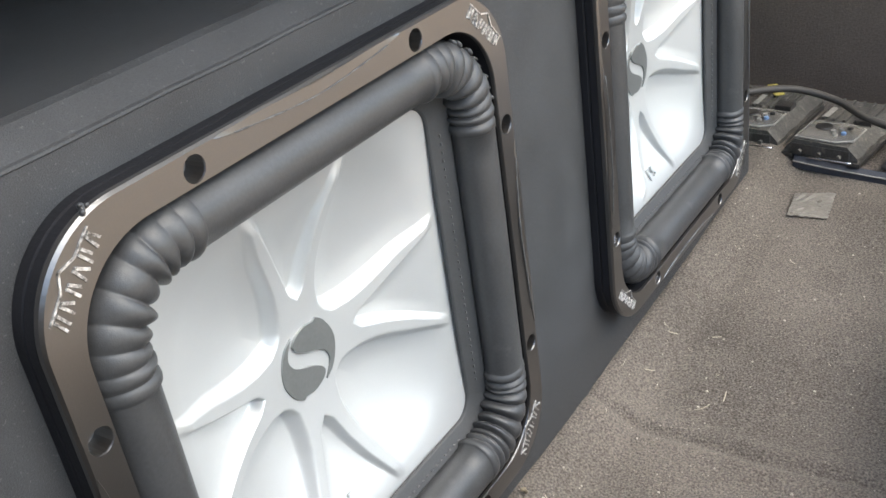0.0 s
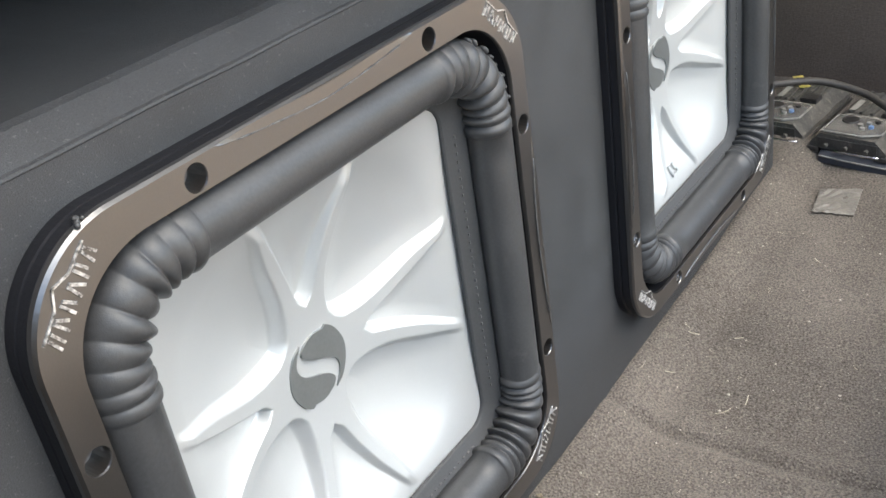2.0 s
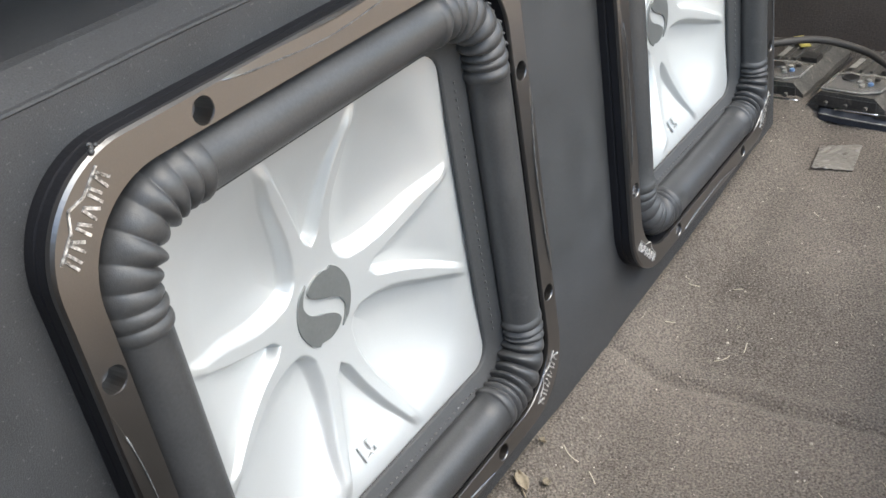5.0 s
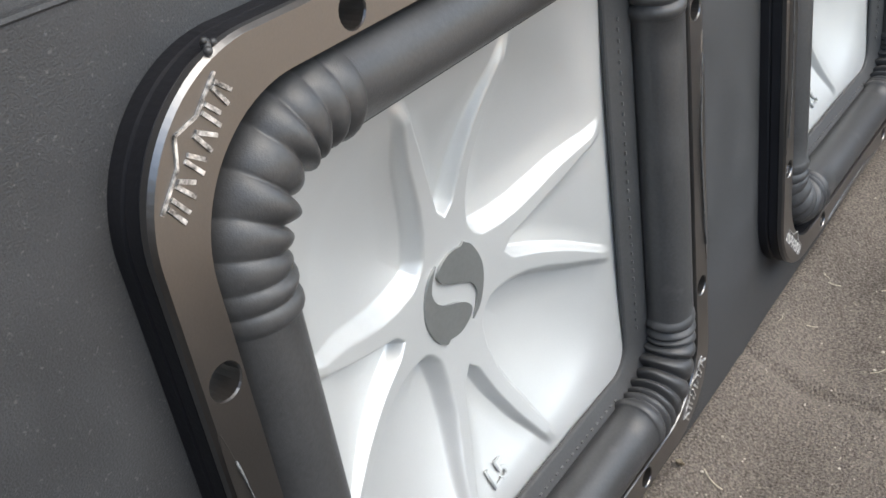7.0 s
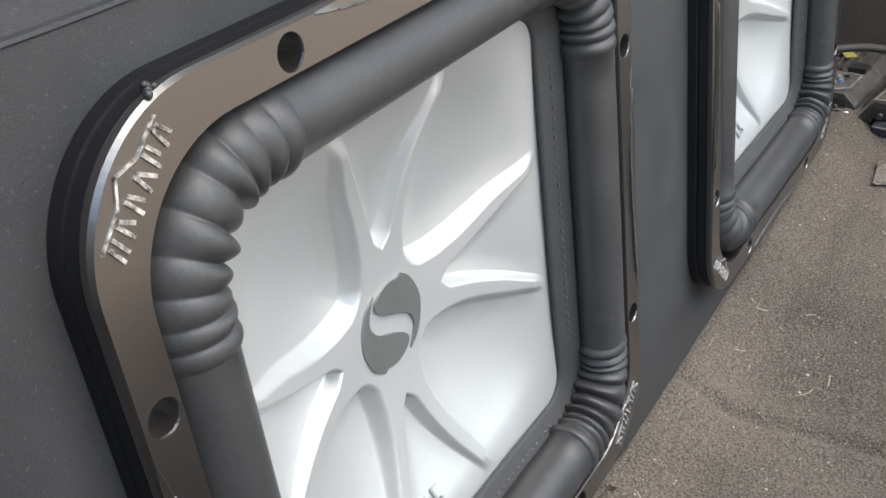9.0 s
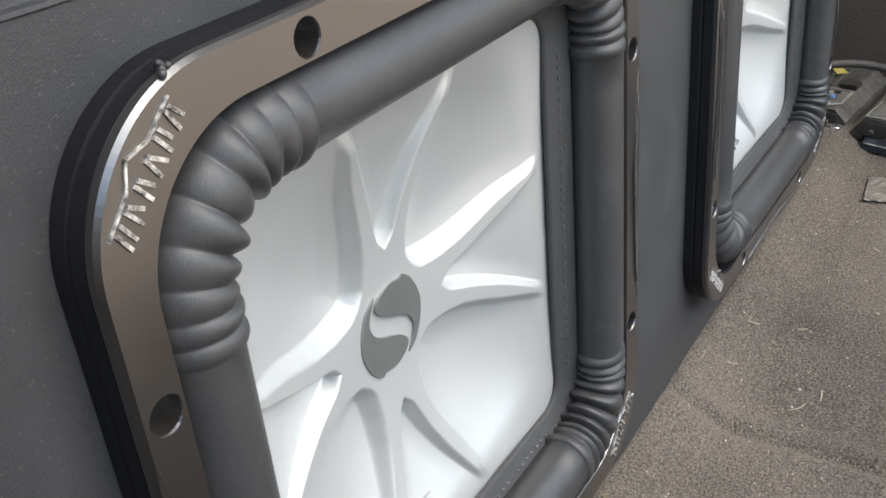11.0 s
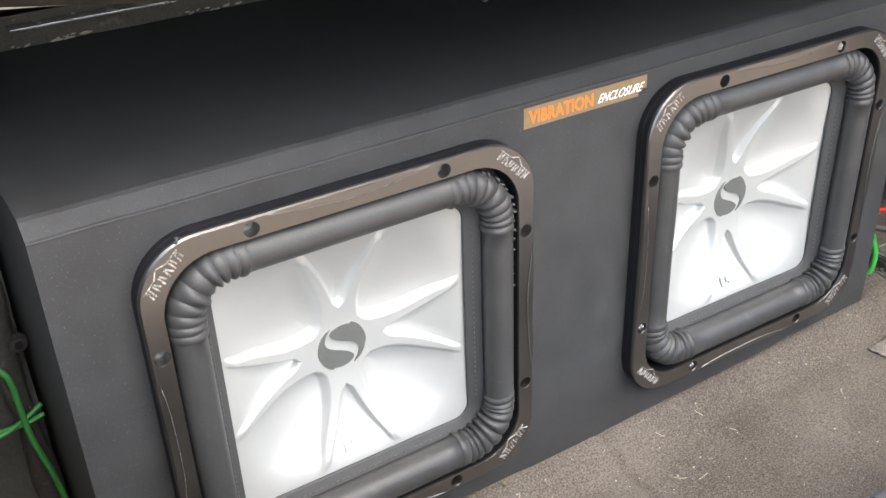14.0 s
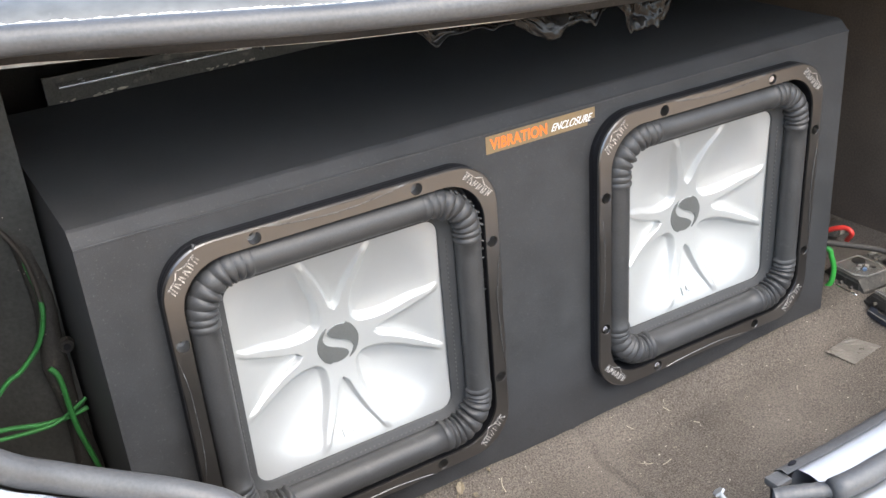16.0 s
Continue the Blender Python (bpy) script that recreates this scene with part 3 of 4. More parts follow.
def rim_line(ctrl, n=8):
    """A smooth closed line through the rim's points."""
    C = [Vector(c) for c in ctrl]
    out = []
    for i in range(len(C)):
        a, b, c, d = C[i - 1], C[i], C[(i + 1) % len(C)], C[(i + 2) % len(C)]
        for k in range(n):
            t = k / n
            out.append(0.5 * ((2 * b) + (c - a) * t + (2 * a - 5 * b + 4 * c - d) * t * t + (3 * b - a - 3 * c + d) * t ** 3))
    return out


LINE = rim_line(RIM)


def outward(i):
    d = (LINE[(i + 1) % len(LINE)] - LINE[i - 1]).normalized()
    o = LINE[i] - CENTRE
    return (o - d * o.dot(d)).normalized(), d


def car_body():
    e = thing("car_body", (0, 0, 0), "white car tail with an open trunk", "car")
    # painted rim: a gutter, then the outer panel
    steps = ((0.004, -0.016), (0.014, -0.006), (0.020, 0.003), (0.050, 0.004), (0.10, -0.004), (0.16, -0.05), (0.22, -0.16))
    bm = bmesh.new()
    rows = []
    for i in range(len(LINE)):
        o, d = outward(i)
        nrm = Vector((0, -0.35, 0.94))
        nrm = (nrm - d * nrm.dot(d)).normalized()
        flat = (o - nrm * o.dot(nrm)).normalized()
        rows.append([bm.verts.new(LINE[i] + flat * a + nrm * b) for a, b in steps])
    up = bmesh.new()
    for i in range(len(rows)):
        A, B = rows[i], rows[(i + 1) % len(rows)]
        high = LINE[i].z > 0.5 and -0.44 < LINE[i].x < 1.0
        for k in range(len(steps) - 1):
            q = (A[k], A[k + 1], B[k + 1], B[k])
            if high:
                up.faces.new([up.verts.new(v.co) for v in q])
            else:
                bm.faces.new(q)
    bmesh.ops.remove_doubles(up, verts=up.verts, dist=0.0001)
    part("painted_rim", bm, M_PAINT, e, "white painted panel round the opening", True)
    part("deck_panel", up, M_GREYPAINT, e, "weathered grey panel over the seal", True)
    # dusty flange that hangs under the strip
    bm = bmesh.new()
    rows = []
    for i in range(len(LINE)):
        o, d = outward(i)
        p = LINE[i]
        rows.append([bm.verts.new(p + o * 0.003 + Vector((0, 0, -0.004))), bm.verts.new(p + o * 0.001 + Vector((0, 0.006, -0.019 - 0.003 * noise.noise(p * 6)))),
                     bm.verts.new(p + o * 0.012 + Vector((0, 0.012, -0.024)))])
    for i in range(len(rows)):
        A, B = rows[i], rows[(i + 1) % len(rows)]
        for k in range(2):
            bm.faces.new((A[k], A[k + 1], B[k + 1], B[k]))
    part("flange", bm, M_METAL, e, "dusty brown-black metal flange", True)
    return e


car_body()

bm = bmesh.new()
strip = [p + Vector((0, 0, 0.002)) for p in LINE]
rad = [0.0125 + 0.0012 * noise.noise(p * 7) for p in strip]
near = lambda x, y: min(range(len(LINE)), key=lambda i: (LINE[i].x - x) ** 2 + (LINE[i].y - y) ** 2)
i0, i1 = near(0.18, -0.345), near(0.334, -0.368)
order = [(i0 + k) % len(LINE) for k in range((i1 - i0) % len(LINE) + 1)]
tube([strip[i] for i in order], [rad[i] for i in order], 14, False, bm)
ws = thing("weatherstrip", (0, 0, 0), "worn grey rubber trunk seal with a torn end", "seal")
part("bulb", bm, M_SEAL, ws, smooth=True)
# the loose hollow piece beyond the tear
a = spline([(0.3365, -0.3600, 0.150), (0.320, -0.351, 0.149), (0.300, -0.340, 0.148), (0.287, -0.332, 0.146)], 5)
part("torn_end", tube(a, [0.0098 - 0.0004 * (k % 3) for k in range(len(a))], 14, False, None, False), M_SEAL, ws, "torn hollow end of the seal", True)

# chipped paint edge over the seal, where bare white shows
bm = bmesh.new()
top = [p for p in LINE if p.z > 0.55 and -0.42 < p.x < 0.6]
top.sort(key=lambda p: p.x)
fine = spline(top, 26)
for p, q in zip(fine, fine[1:]):
    if noise.noise(p * 22) < -0.25:
        continue
    w0 = 0.0005 + 0.0015 * (0.6 * noise.noise(p * 45) + 0.6 * noise.noise(p * 260))
    w1 = 0.0005 + 0.0015 * (0.6 * noise.noise(q * 45) + 0.6 * noise.noise(q * 260))
    u = Vector((0.06, 0.010, 0.013))
    u.x = 0
    vs = [p + u, q + u, q + u + Vector((0, w1 * 0.9, w1 * 1.4)), p + u + Vector((0, w0 * 0.9, w0 * 1.4))]
    bm.faces.new([bm.verts.new(v) for v in vs])
M_CHIP = material("bare_white_primer", (0.85, 0.84, 0.82), 0.7, var=0.05, bump=0.1)
ch = tagged(link("paint_edge", bm, M_CHIP), "chipped white paint edge over the trunk seal", "paint", kind="structure")

# right sill: pale painted inner panel with a grey trim edge
sill = thing("sill_panel", (0, 0, 0), "pale painted sill panel with a broken grey trim cover", "sill")
bm = bmesh.new()
prof = ((-0.368, 0.142), (-0.358, 0.150), (-0.336, 0.153), (-0.318, 0.150), (-0.313, 0.138), (-0.312, 0.02))
xs = [0.335 + 0.72 * k / 30 for k in range(31)]
rows = [[bm.verts.new((x, y - 0.004 * noise.noise(Vector((x * 6, y, 1))) + 0.02 * max(0, x - 0.5), z)) for y, z in prof] for x in xs]
for A, B in zip(rows, rows[1:]):
    for k in range(len(prof) - 1):
        bm.faces.new((A[k], A[k + 1], B[k + 1], B[k]))
part("painted_panel", bm, M_PAINT, sill, "bluish white painted metal", True)
bm = bmesh.new()
prof = ((-0.319, 0.1525), (-0.312, 0.1535), (-0.303, 0.148), (-0.299, 0.135), (-0.301, 0.0))
xs = [0.318 + 0.74 * k / 30 for k in range(31)]
rows = [[bm.verts.new((x, y + 0.004 * noise.noise(Vector((x * 9, y, 4))) + 0.02 * max(0, x - 0.5), z)) for y, z in prof] for x in xs]
for A, B in zip(rows, rows[1:]):
    for k in range(len(prof) - 1):
        bm.faces.new((A[k], A[k + 1], B[k + 1], B[k]))
part("trim_edge", bm, M_SEAL, sill, "grey plastic trim edge", True)
bm = box((0.300, -0.325, 0.140), (0.322, -0.306, 0.149), 0.003, None, pose(0, 0, 0, 0, 0, 0))
part("trim_cover", bm, M_SEAL, sill, "broken grey trim cover")
bm = box((0.284, -0.362, 0.1325), (0.330, -0.350, 0.137), 0.002)
part("metal_tab", bm, M_STEEL, sill, "bent bare metal tab")
bm = bmesh.new()
bmesh.ops.create_cone(bm, segments=16, radius1=0.0055, radius2=0.0055, depth=0.002, cap_ends=True, matrix=Matrix.Translation((0.3345, -0.3120, 0.1536)) @ Matrix.Diagonal((1, 0.5, 1, 1)))
part("slot", bm, M_GASKET, sill, "dark slot in the trim")

bolt = thing("bolt", (0.258, -0.308, 0.124), "loose zinc bolt on the sill", "bolt", turn=(-30, -22, 0))
bm = bmesh.new()
bmesh.ops.create_cone(bm, segments=12, radius1=0.003, radius2=0.003, depth=0.026, cap_ends=True, matrix=Matrix.Translation((0, 0, 0.013)))
part("shank", bm, M_ZINC, bolt)
bm = bmesh.new()
bmesh.ops.create_cone(bm, segments=6, radius1=0.0072, radius2=0.0062, depth=0.0025, cap_ends=True, matrix=Matrix.Translation((0, 0, 0.028)))
part("head", bm, M_ZINC, bolt)

# ---- rail at the back of the box top ----
rail = thing("bulkhead_rail", (0, 0, 0), "dusty metal rail with a bright edge behind the box", "rail")
part("plate", box((-0.185, 0.462, 0.455), (0.235, 0.466, 0.512), 0.001), M_METAL, rail)
part("tab", box((0.104, 0.440, 0.494), (0.108, 0.4615, 0.516), 0.0008, None, None), M_STEEL, rail, "small bent steel tab")
part("bright_edge", box((-0.170, 0.4385, 0.5000), (0.102, 0.4615, 0.5030), 0.0008), M_STEEL, rail, "thin bright folded edge")
bm = bmesh.new()
for k in range(26):
    x = random.choice((-0.16, -0.115, -0.10, 0.045, 0.075)) + random.gauss(0, 0.014)
    r = random.uniform(0.0008, 0.0030)
    bmesh.ops.create_icosphere(bm, subdivisions=1, radius=r, matrix=pose(x, 0.4585, 0.4775 + random.random() * 0.004, 0, random.uniform(-25, 5), 0) @ Matrix.Diagonal((1.9, 0.3, 0.55, 1)))
M_FLAKE = material("peeling_flakes", (0.34, 0.3, 0.25), 0.8, var=0.4, bump=0.2)
tagged(part("flakes", bm, M_FLAKE, rail, "peeling pale flakes"), kind="stuff")
for x in (-0.045, 0.110):
    bm = bmesh.new()
    bmesh.ops.create_cone(bm, segments=12, radius1=0.004, radius2=0.003, depth=0.005, cap_ends=True, matrix=pose(x, 0.4600, 0.492, 90, 0, 0))
    part("rivet", bm, M_METAL, rail)


# ---- torn plastic film under the shelf ----
def film_sheet(x0, x1, y, z0, z1, seed, deep):
    nx, nz = 70, 22
    bm = bmesh.new()
    g = []
    for j in range(nz + 1):
        row = []
        for i in range(nx + 1):
            u, w = i / nx, j / nz
            x = x0 + (x1 - x0) * u
            low = z0 + (z1 - z0) * min(1.0, 0.9 * abs(noise.noise(Vector((u * 2.6, seed, 0)))) + 0.12 * abs(noise.noise(Vector((u * 9, seed, 2)))) + 0.9 * abs(2 * u - 1) ** 3)
            z = z1 + (low - z1) * w
            d = deep * (noise.noise(Vector((u * 2.5, w * 1.5 + u, seed))) + 0.35 * abs(noise.noise(Vector((u * 6, w * 4 - u * 3, seed)))) + 0.12 * noise.noise(Vector((u * 20, w * 12, seed))))
            row.append(bm.verts.new((x + 0.004 * noise.noise(Vector((u * 4, w * 5, seed + 5))), y + d - 0.012 * w, z)))
        g.append(row)
    for j in range(nz):
        for i in range(nx):
            bm.faces.new((g[j][i], g[j][i + 1], g[j + 1][i + 1], g[j + 1][i]))
    ob = link("plastic_film", bm, M_FILM, smooth=True)
    ob.modifiers.new("thick", "SOLIDIFY").thickness = 0.0004
    return tagged(ob, "crumpled torn black plastic film hanging under the shelf", "plastic film", "torn film")


film_sheet(0.040, 0.200, -0.060, 0.594, 0.624, 1.4, 0.010)
film_sheet(0.165, 0.300, -0.066, 0.576, 0.622, 3.0, 0.014)
film_sheet(0.290, 0.385, -0.064, 0.562, 0.618, 8.0, 0.018)
film_sheet(0.430, 0.560, -0.062, 0.575, 0.610, 5.2, 0.014)

# ---- left pocket: inner fender flange and green cables ----
fl = thing("inner_fender", (0, 0, 0), "dusty inner fender panel beside the box, shade in its colour", "car panel")
bm = bmesh.new()
g = []
for j in range(31):
    z = 0.0 + 0.575 * j / 30
    row = []
    for i in range(21):
        u = i / 20
        x = -0.515 + (0.515 - 0.262) * u
        y = 0.245 + 0.05 * math.cos(u * 2.6) + 0.012 * noise.noise(Vector((x * 12, z * 9, 0))) + 0.02 * math.sin(z * 9)
        row.append(bm.verts.new((x, y, z)))
    g.append(row)
for j in range(30):
    for i in range(20):
        bm.faces.new((g[j][i], g[j][i + 1], g[j + 1][i + 1], g[j + 1][i]))
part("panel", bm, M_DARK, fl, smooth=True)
bm = bmesh.new()
tubep = spline([(-0.275, 0.21, 0.52), (-0.280, 0.205, 0.43), (-0.272, 0.205, 0.34), (-0.278, 0.20, 0.25), (-0.272, 0.20, 0.12), (-0.272, 0.2, 0.0)], 10)
rows = []
for p in tubep:
    w = 0.016 + 0.006 * noise.noise(p * 14)
    rows.append([bm.verts.new(p + Vector(q)) for q in ((-w, 0.012, 0), (-w, 0.0, 0), (-w * 0.6, -0.005, 0), (w * 0.3, -0.004, 0), (w * 0.6, 0.002, 0), (w * 0.6, 0.012, 0))])
for A, B in zip(rows, rows[1:]):
    for k in range(5):
        bm.faces.new((A[k], A[k + 1], B[k + 1], B[k]))
part("flange", bm, M_METAL, fl, "dusty seam flange", True)
bm = bmesh.new()
bmesh.ops.create_cone(bm, segments=16, radius1=0.010, radius2=0.008, depth=0.006, cap_ends=True, matrix=pose(-0.266, 0.197, 0.279, 90, 0, 0))
boss = part("boss", bm, M_METAL, fl, "round stamped boss")
bm = bmesh.new()
bmesh.ops.create_cone(bm, segments=14, radius1=0.004, radius2=0.004, depth=0.003, cap_ends=True, matrix=pose(-0.266, 0.1935, 0.279, 90, 0, 0))
part("hole", bm, M_GASKET, boss, "dark screw hole")
bm = bmesh.new()
for k in range(26):
    p = random.choice(tubep) + Vector((random.uniform(-0.016, 0.012), -0.007, random.uniform(-0.012, 0.012)))
    bmesh.ops.create_icosphere(bm, subdivisions=1, radius=random.uniform(0.0003, 0.0010), matrix=Matrix.Translation(p))
tagged(part("dirt_specks", bm, M_FLAKE, fl, "pale dirt specks"), kind="stuff")


def cable(name, ctrl, r, mat, label, group=""):
    return tagged(link(name, tube(spline(ctrl, 10), r, 10), mat, smooth=True), label, "cable", group)


cable("cable", [(-0.42, 0.19, 0.17), (-0.344, 0.196, 0.250), (-0.319, 0.196, 0.266), (-0.295, 0.195, 0.290), (-0.283, 0.192, 0.318), (-0.279, 0.196, 0.348), (-0.285, 0.205, 0.40)], 0.0030, M_DULLGREEN, "loose green cable beside the inner fender", "green cables")
cable("cable", [(-0.42, 0.185, 0.215), (-0.355, 0.190, 0.206), (-0.315, 0.190, 0.196), (-0.285, 0.190, 0.194), (-0.262, 0.192, 0.197)], 0.0030, M_DULLGREEN, "loose green cable beside the inner fender", "green cables")
cable("cable", [(-0.40, 0.19, 0.200), (-0.315, 0.186, 0.193), (-0.285, 0.186, 0.200), (-0.262, 0.188, 0.212)], 0.0025, M_DULLGREEN, "loose green cable beside the inner fender", "green cables")
cable("cable", [(-0.290, 0.19, 0.262), (-0.283, 0.186, 0.246), (-0.280, 0.184, 0.184), (-0.270, 0.184, 0.125), (-0.266, 0.186, 0.08), (-0.27, 0.20, 0.004)], 0.0032, M_DULLGREEN, "green cable running down to the floor", "green cables")
cable("cable", [(-0.35, 0.20, 0.52), (-0.315, 0.195, 0.46), (-0.285, 0.193, 0.40), (-0.278, 0.195, 0.33)], 0.0028, M_BLACKWIRE, "thin black cable beside the inner fender")
cable("cable", [(0.835, 0.11, 0.105), (0.845, 0.068, 0.095), (0.850, 0.062, 0.079), (0.852, 0.057, 0.060), (0.848, 0.057, 0.036), (0.842, 0.066, 0.026), (0.83, 0.10, 0.024)], 0.0042, M_GREEN, "bright green cable looped beside the box")
cable("cable", [(0.895, 0.14, 0.082), (0.900, 0.116, 0.090), (0.905, 0.101, 0.098), (0.912, 0.088, 0.101), (0.915, 0.078, 0.094), (0.92, 0.09, 0.075)], 0.0042, M_RED, "red power cable behind the amplifier")


# ---- dusty amplifiers ----
M_BLUEDOT = material("faded_blue_plastic", (0.16, 0.25, 0.42), 0.5, var=0.3, bump=0.1)
M_PALE = material("dusty_pale_plastic", (0.26, 0.245, 0.215), 0.6, var=0.4, scale=120, bump=0.2)


def amplifier(at, turn, wide, deep, tall):
    a = thing("amplifier", at, "dusty grey car amplifier with a clear six-sided end cover", "amplifier", "amplifiers", turn=(0, 0, turn))
    # body: a low case whose long edges slope
    prof = ((-deep / 2, 0.004), (-deep / 2, tall * 0.45), (-deep / 2 + 0.014, tall), (deep / 2 - 0.014, tall), (deep / 2, tall * 0.45), (deep / 2, 0.004))
    bm = bmesh.new()
    n = 26
    rows = []
    for i in range(n + 1):
        x = -wide / 2 + wide * i / n
        rows.append([bm.verts.new(Vector((x, y, z)) + Vector((0.6, 1, 0.8)) * 0.0016 * noise.noise(Vector((x * 40, y * 40, z * 40 + at[1] * 90)))) for y, z in prof])
    for p, q in zip(rows, rows[1:]):
        wall(bm, p, q)
    bm.faces.new(rows[0])
    bm.faces.new(rows[-1][::-1])
    part("body", bm, M_DUSTBOX, a)
    for y0, y1 in ((-deep / 2 - 0.004, -deep / 2 + 0.012), (deep / 2 - 0.012, deep / 2 + 0.004)):
        part("foot_rail", box((-wide / 2 - 0.003, y0, 0.0), (wide / 2, y1, 0.0055), 0.001), M_METAL, a)
    for k in range(5):
        y = -deep / 2 + 0.020 + (deep - 0.040) * k / 4
        part("fin", box((-wide / 2 + 0.072, y - 0.002, tall), (wide / 2 - 0.006, y + 0.002, tall + 0.004), 0.0008), M_DUSTBOX, a)
    # six-sided clear cover with a raised pale rim
    cx, hw, hd = -wide / 2 + 0.034, 0.030, deep / 2 - 0.012
    hexa = [(cx - hw, -hd * 0.45), (cx - hw * 0.6, -hd), (cx + hw * 0.75, -hd), (cx + hw, -hd * 0.3), (cx + hw * 0.8, hd), (cx - hw, hd)]
    bm = bmesh.new()
    lo = [bm.verts.new((x, y, tall + 0.0003)) for x, y in hexa]
    hi = [bm.verts.new((cx + (x - cx) * 0.93, y * 0.93, tall + 0.0050)) for x, y in hexa]
    wall(bm, lo, hi)
    bm.faces.new(hi)
    cover = part("end_cover", bm, M_TAPE, a, "cloudy clear end cover")
    part("cover_rim", tube([(x, y, tall + 0.0022) for x, y in hexa], 0.0013, 6, True), M_PALE, cover, "pale raised rim")
    bm = bmesh.new()
    bmesh.ops.create_cone(bm, segments=20, radius1=0.011, radius2=0.010, depth=0.0016, cap_ends=True, matrix=Matrix.Translation((cx + 0.006, hd * 0.35, tall + 0.0060)))
    part("round_window", bm, M_METAL, cover, "dull round window")
    for k, (dx, dy, mat) in enumerate(((-0.016, -0.30, M_PALE), (-0.008, -0.52, M_BLUEDOT), (-0.006, -0.12, M_PALE), (0.002, -0.34, M_PALE), (0.009, -0.58, M_METAL))):
        bm = bmesh.new()
        bmesh.ops.create_cone(bm, segments=12, radius1=0.0036, radius2=0.0031, depth=0.003, cap_ends=True, matrix=Matrix.Translation((cx + dx, hd * dy, tall + 0.0066)))
        part("terminal", bm, mat, a, "faded blue terminal" if mat is M_BLUEDOT else "small dusty terminal")
    part("end_panel", box((-wide / 2 - 0.002, -deep / 2 + 0.010, 0.008), (-wide / 2 - 0.0002, deep / 2 - 0.010, tall * 0.8), 0.0008), M_METAL, a, "dusty black connector panel")
    for k in range(3):
        bm = bmesh.new()
        y = -deep / 2 + 0.022 + (deep - 0.044) * k / 2
        bmesh.ops.create_cone(bm, segments=14, radius1=0.0030, radius2=0.0026, depth=0.006, cap_ends=True, matrix=pose(-wide / 2 - 0.005, y, tall * 0.45, 0, 90, 0))
        part("jack", bm, M_DUSTBOX, a, "round dusty jack")
    part("socket", box((cx + 0.038, -hd, tall - 0.001), (cx + 0.060, -hd + 0.022, tall + 0.006), 0.001), M_METAL, a, "dark square socket")
    part("label_plate", box((cx + 0.040, hd - 0.014, tall + 0.0041), (cx + 0.075, hd - 0.006, tall + 0.0044), 0.0002), M_PALE, a, "pale paper label")
    part("wire_handle", tube(spline([(-wide / 2 - 0.004, -deep * 0.45, 0.006), (-wide / 2 - 0.013, -deep * 0.42, 0.010), (-wide / 2 - 0.014, deep * 0.05, 0.010), (-wide / 2 - 0.004, deep * 0.1, 0.006)], 6), 0.0016, 8), M_STEEL, a, "bent wire bracket", True)
    return a


amplifier((0.950, 0.042, 0.020), -6, 0.16, 0.085, 0.028)
amplifier((0.925, -0.062, 0.020), -9, 0.15, 0.095, 0.025)
amplifier((0.930, -0.190, 0.020), -2, 0.17, 0.115, 0.027)
j = thing("connector_block", (0.985, 0.165, 0.040), "dusty pale wiring connector behind the amplifiers", "connector", turn=(0, 12, 20))
part("shell", box((-0.030, -0.014, 0), (0.030, 0.014, 0.018), 0.005), M_DUSTBOX, j)
part("cap", box((-0.019, -0.0165, 0.004), (0.004, -0.0142, 0.014), 0.001), M_FLAKE, j, "pale cap")
yl = thing("warning_label", (1.00, 0.050, 0.0530), "faded yellow paper label on the wiring", "label", turn=(0, 0, 30))
part("paper", box((-0.022, -0.007, 0), (0.022, 0.007, 0.0008)), material("faded_yellow_paper", (0.5, 0.4, 0.1), 0.7, var=0.4, scale=200, bump=0.1), yl)
cable("cable", [(0.80, 0.11, 0.11), (0.85, 0.055, 0.105), (0.895, 0.0, 0.098), (0.900, -0.055, 0.085), (0.875, -0.10, 0.074), (0.86, -0.16, 0.066), (0.88, -0.25, 0.05), (0.95, -0.31, 0.04)], 0.0048, M_BLACKWIRE, "thick black cable lying over the amplifiers")
strip_e = thing("floor_trim", (0, 0, 0), "dark blue-grey plastic strip along the carpet edge", "trim")
bm = bmesh.new()
cs = spline([(0.848, -0.018, 0.017), (0.842, -0.07, 0.014), (0.834, -0.16, 0.011), (0.828, -0.28, 0.010)], 8)
rows = [[bm.verts.new(p + Vector(q)) for q in ((-0.004, 0, -0.006), (-0.0035, 0, 0.002), (0.005, 0, 0.007), (0.007, 0, -0.006))] for p in cs]
for A, B in zip(rows, rows[1:]):
    wall(bm, A, B)
part("worn_edge", tube([p + Vector((-0.0036, 0, 0.0024)) for p in cs], 0.0011, 6), M_PALE, strip_e, "pale worn edge", True)
part("plank", bm, material("blue_grey_plastic", (0.035, 0.038, 0.048), 0.6, var=0.3, bump=0.1, spots=0.3, spot_scale=90, spot_colour=(0.18, 0.16, 0.14)), strip_e)

# ---- litter on the carpet ----
bm = bmesh.new()
g = []
for j in range(37):
    row = []
    for i in range(37):
        u, w = i / 36 - 0.5, j / 36 - 0.5
        x = 0.752 + 0.062 * u * (1 - 0.1 * w) - 0.01 * w
        y = -0.066 + 0.046 * w + 0.006 * u
        crease = abs(noise.noise(Vector((u * 5, w * 4 + u * 3, 1)))) + 0.5 * abs(noise.noise(Vector((u * 13, w * 9, 4))))
        row.append(bm.verts.new((x, y, floor_height(x, y) + 0.0016 + 0.0034 * crease)))
    g.append(row)
for j in range(36):
    for i in range(36):
        bm.faces.new((g[j][i], g[j][i + 1], g[j + 1][i + 1], g[j + 1][i]))
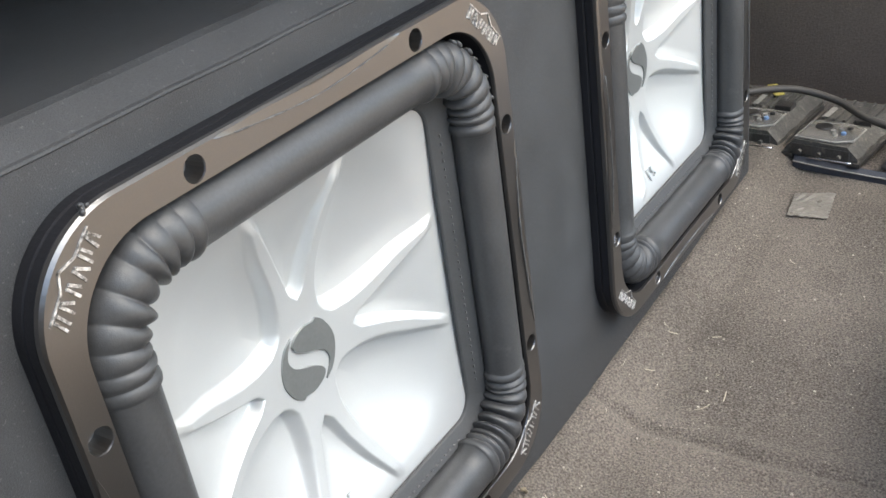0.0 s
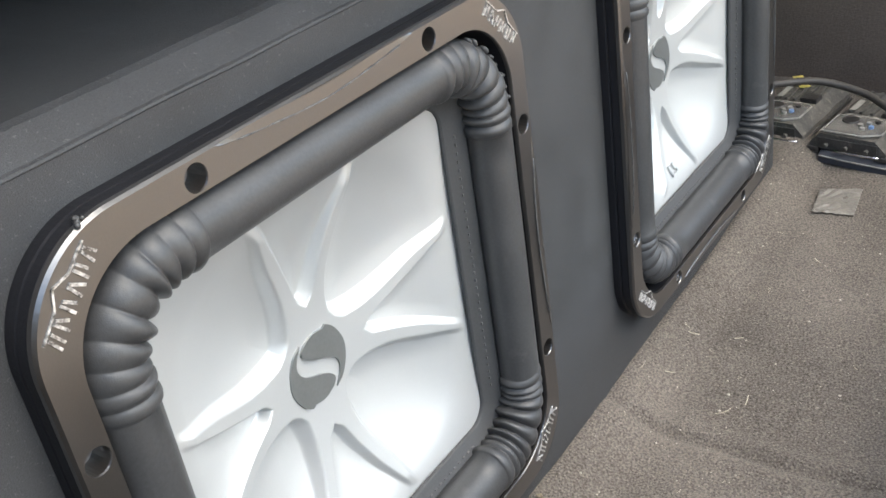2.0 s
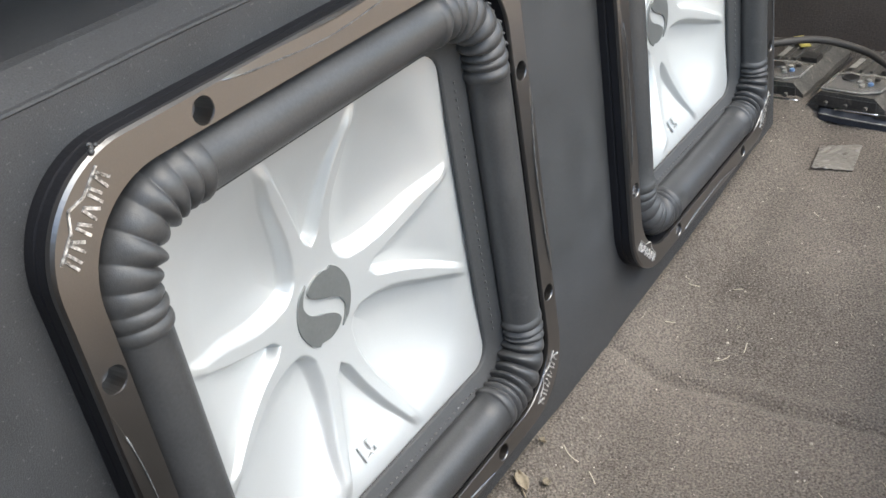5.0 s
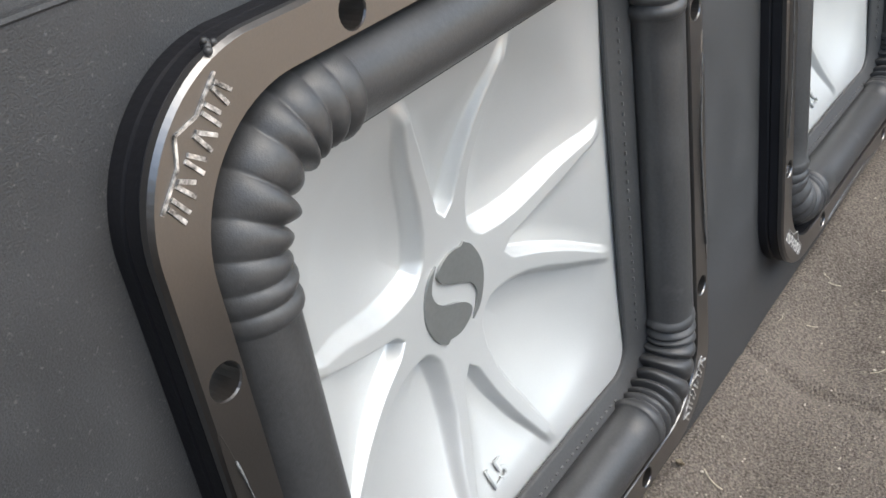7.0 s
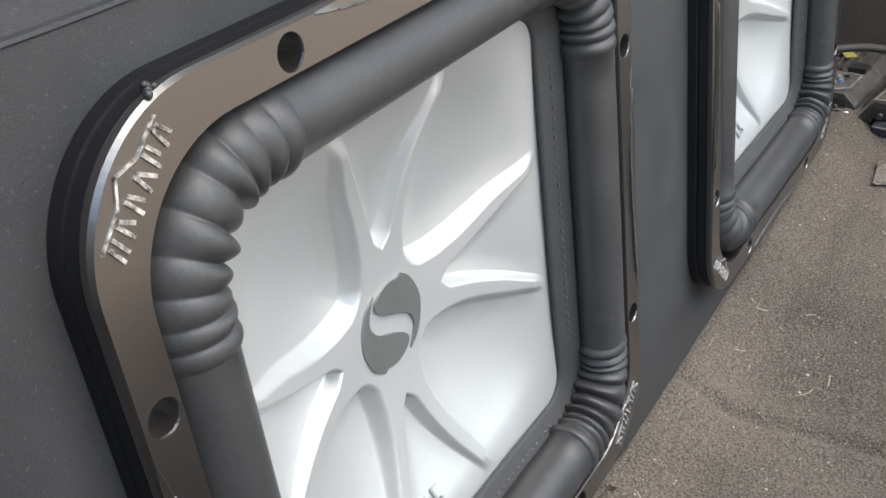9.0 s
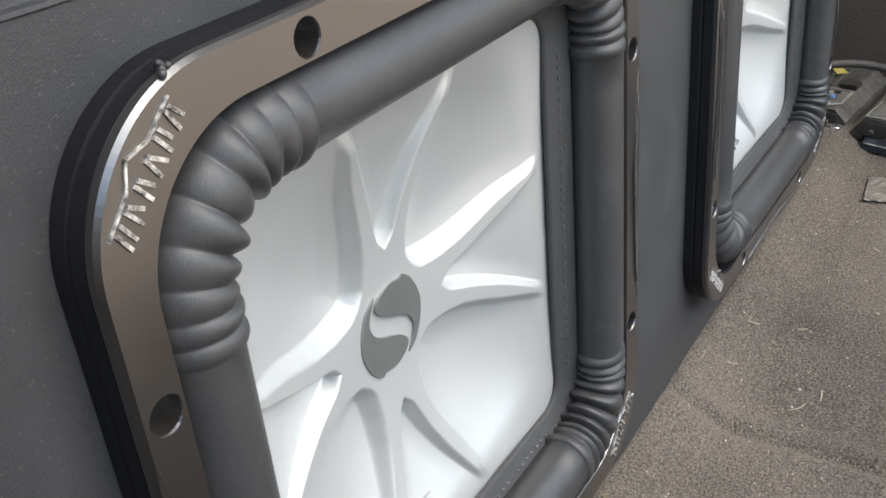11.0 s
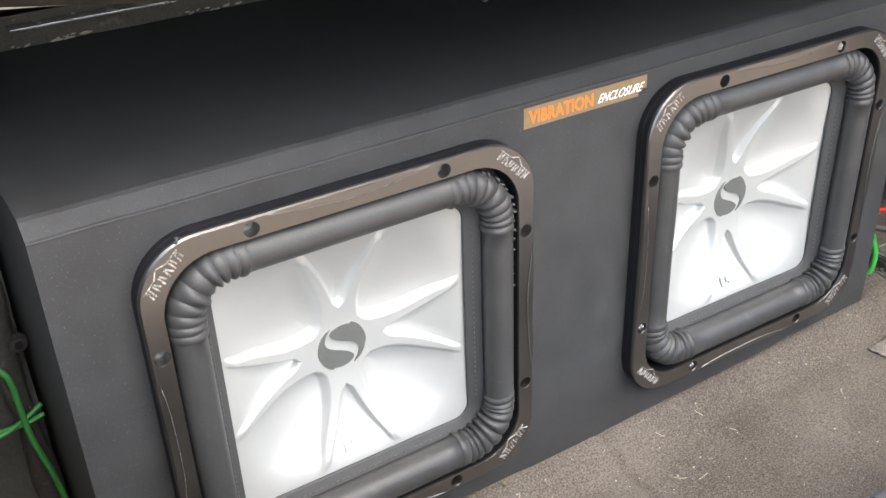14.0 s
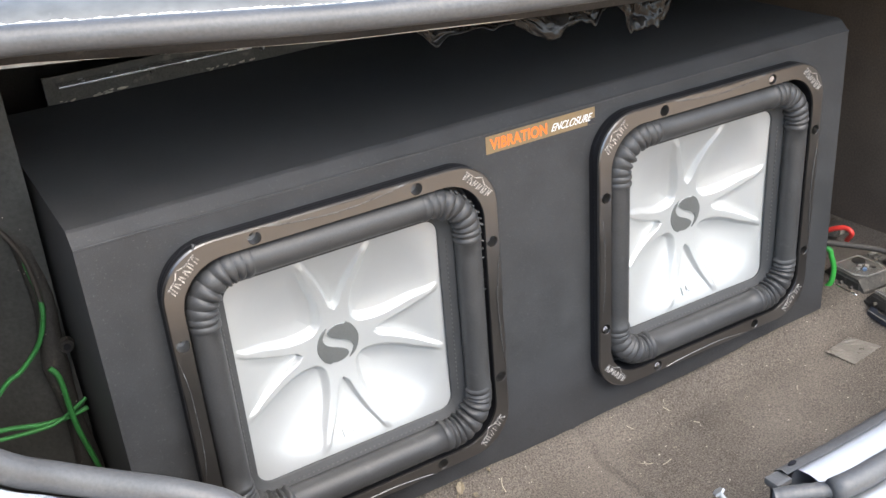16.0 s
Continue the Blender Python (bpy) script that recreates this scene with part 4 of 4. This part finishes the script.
tp = link("tape_piece", bm, material("crinkled_tape", (0.165, 0.15, 0.13), 0.3, var=0.3, scale=50, bump=0.0), smooth=True)
tp.modifiers.new("thick", "SOLIDIFY").thickness = 0.0004
tagged(tp, "crinkled piece of cloudy tape on the carpet", "tape")


def blade(bm, x, y, length, turn, r, lift=0.0015):
    n = 5
    bend = random.uniform(-0.5, 0.5)
    pts = []
    for k in range(n + 1):
        s = length * (k / n - 0.5)
        a = turn + bend * (k / n - 0.5)
        px, py = x + s * math.cos(a), y + s * math.sin(a)
        pts.append((px, py, floor_height(px, py) + lift + random.uniform(0, 0.0012)))
    tube(pts, r, 5, False, bm)


for x, y, ln, turn, r in ((0.439, -0.012, 0.010, -0.9, 0.00045), (0.374, -0.013, 0.010, -0.8, 0.00045), (0.348, -0.075, 0.016, -0.7, 0.00045), (0.167, -0.010, 0.016, 1.3, 0.0005),
                          (0.160, -0.034, 0.014, 0.8, 0.0005), (0.372, -0.088, 0.016, 0.15, 0.0005), (0.46, -0.05, 0.009, 2.0, 0.0005), (0.62, -0.08, 0.010, 0.8, 0.0005)):
    bm = bmesh.new()
    blade(bm, x, y, ln, turn, r)
    tagged(link("straw", bm, M_STRAW), "single dry straw lying on the carpet", "straw", "straws on the carpet")
bm = bmesh.new()
for k in range(40):
    x, y = random.uniform(0.05, 0.84), -0.31 + 0.32 * random.random()
    blade(bm, x, y, random.uniform(0.0025, 0.009), random.uniform(0, 3.1), random.uniform(0.00015, 0.0003), 0.0005)
tagged(link("straw_bits", bm, M_STRAW), "scattered fine straw bits on the carpet", "straw", kind="stuff")
bm = bmesh.new()
for k in range(420):
    x, y = random.uniform(0.02, 0.86), -0.31 + 0.325 * random.random()
    r = 0.0005 + 0.0011 * random.random() ** 4
    bmesh.ops.create_icosphere(bm, subdivisions=1, radius=r, matrix=Matrix.Translation((x, y, floor_height(x, y) + r * 0.5 + 0.0006)) @ Matrix.Diagonal((1, random.uniform(0.5, 1.2), 0.6, 1)))
M_CRUMB = material("pale_crumbs", (0.4, 0.36, 0.3), 0.9, var=0.5, scale=30, bump=0.2)
tagged(link("crumbs", bm, M_CRUMB), "pale grit and crumbs on the carpet", "grit", kind="stuff")


def leaf(x, y, size, turn):
    bm = bmesh.new()
    rows = []
    for i in range(9):
        u = i / 8
        w = 0.36 * size * math.sin(math.pi * min(1, u * 0.95 + 0.03)) ** 0.8
        s = size * (u - 0.5)
        row = []
        for c, k in ((-1, 0), (-0.5, 1), (0, 2), (0.5, 3), (1, 4)):
            px = x + s * math.cos(turn) - c * w * math.sin(turn)
            py = y + s * math.sin(turn) + c * w * math.cos(turn)
            row.append(bm.verts.new((px, py, floor_height(px, py) + 0.002 + 0.004 * abs(c) + 0.003 * noise.noise(Vector((u * 4, c * 2, x))))))
        rows.append(row)
    for A, B in zip(rows, rows[1:]):
        for k in range(4):
            bm.faces.new((A[k], A[k + 1], B[k + 1], B[k]))
    ob = link("leaf", bm, M_LEAF, smooth=True)
    ob.modifiers.new("thick", "SOLIDIFY").thickness = 0.0004
    return tagged(ob, "curled dry yellow-brown leaf on the carpet", "leaf", "dry leaves")


leaf(0.114, 0.004, 0.016, 0.9)
leaf(0.128, -0.010, 0.008, 2.6)
leaf(0.160, 0.010, 0.006, 2.0)
bm = bmesh.new()
tube(spline([(0.090, -0.014, floor_height(0.090, -0.014) + 0.001), (0.101, -0.008, floor_height(0.101, -0.008) + 0.002), (0.110, 0.003, floor_height(0.110, 0.003) + 0.003)], 5), 0.0008, 6, False, bm)
tagged(link("twig", bm, M_LEAF), "thin dry twig beside the box", "twig")
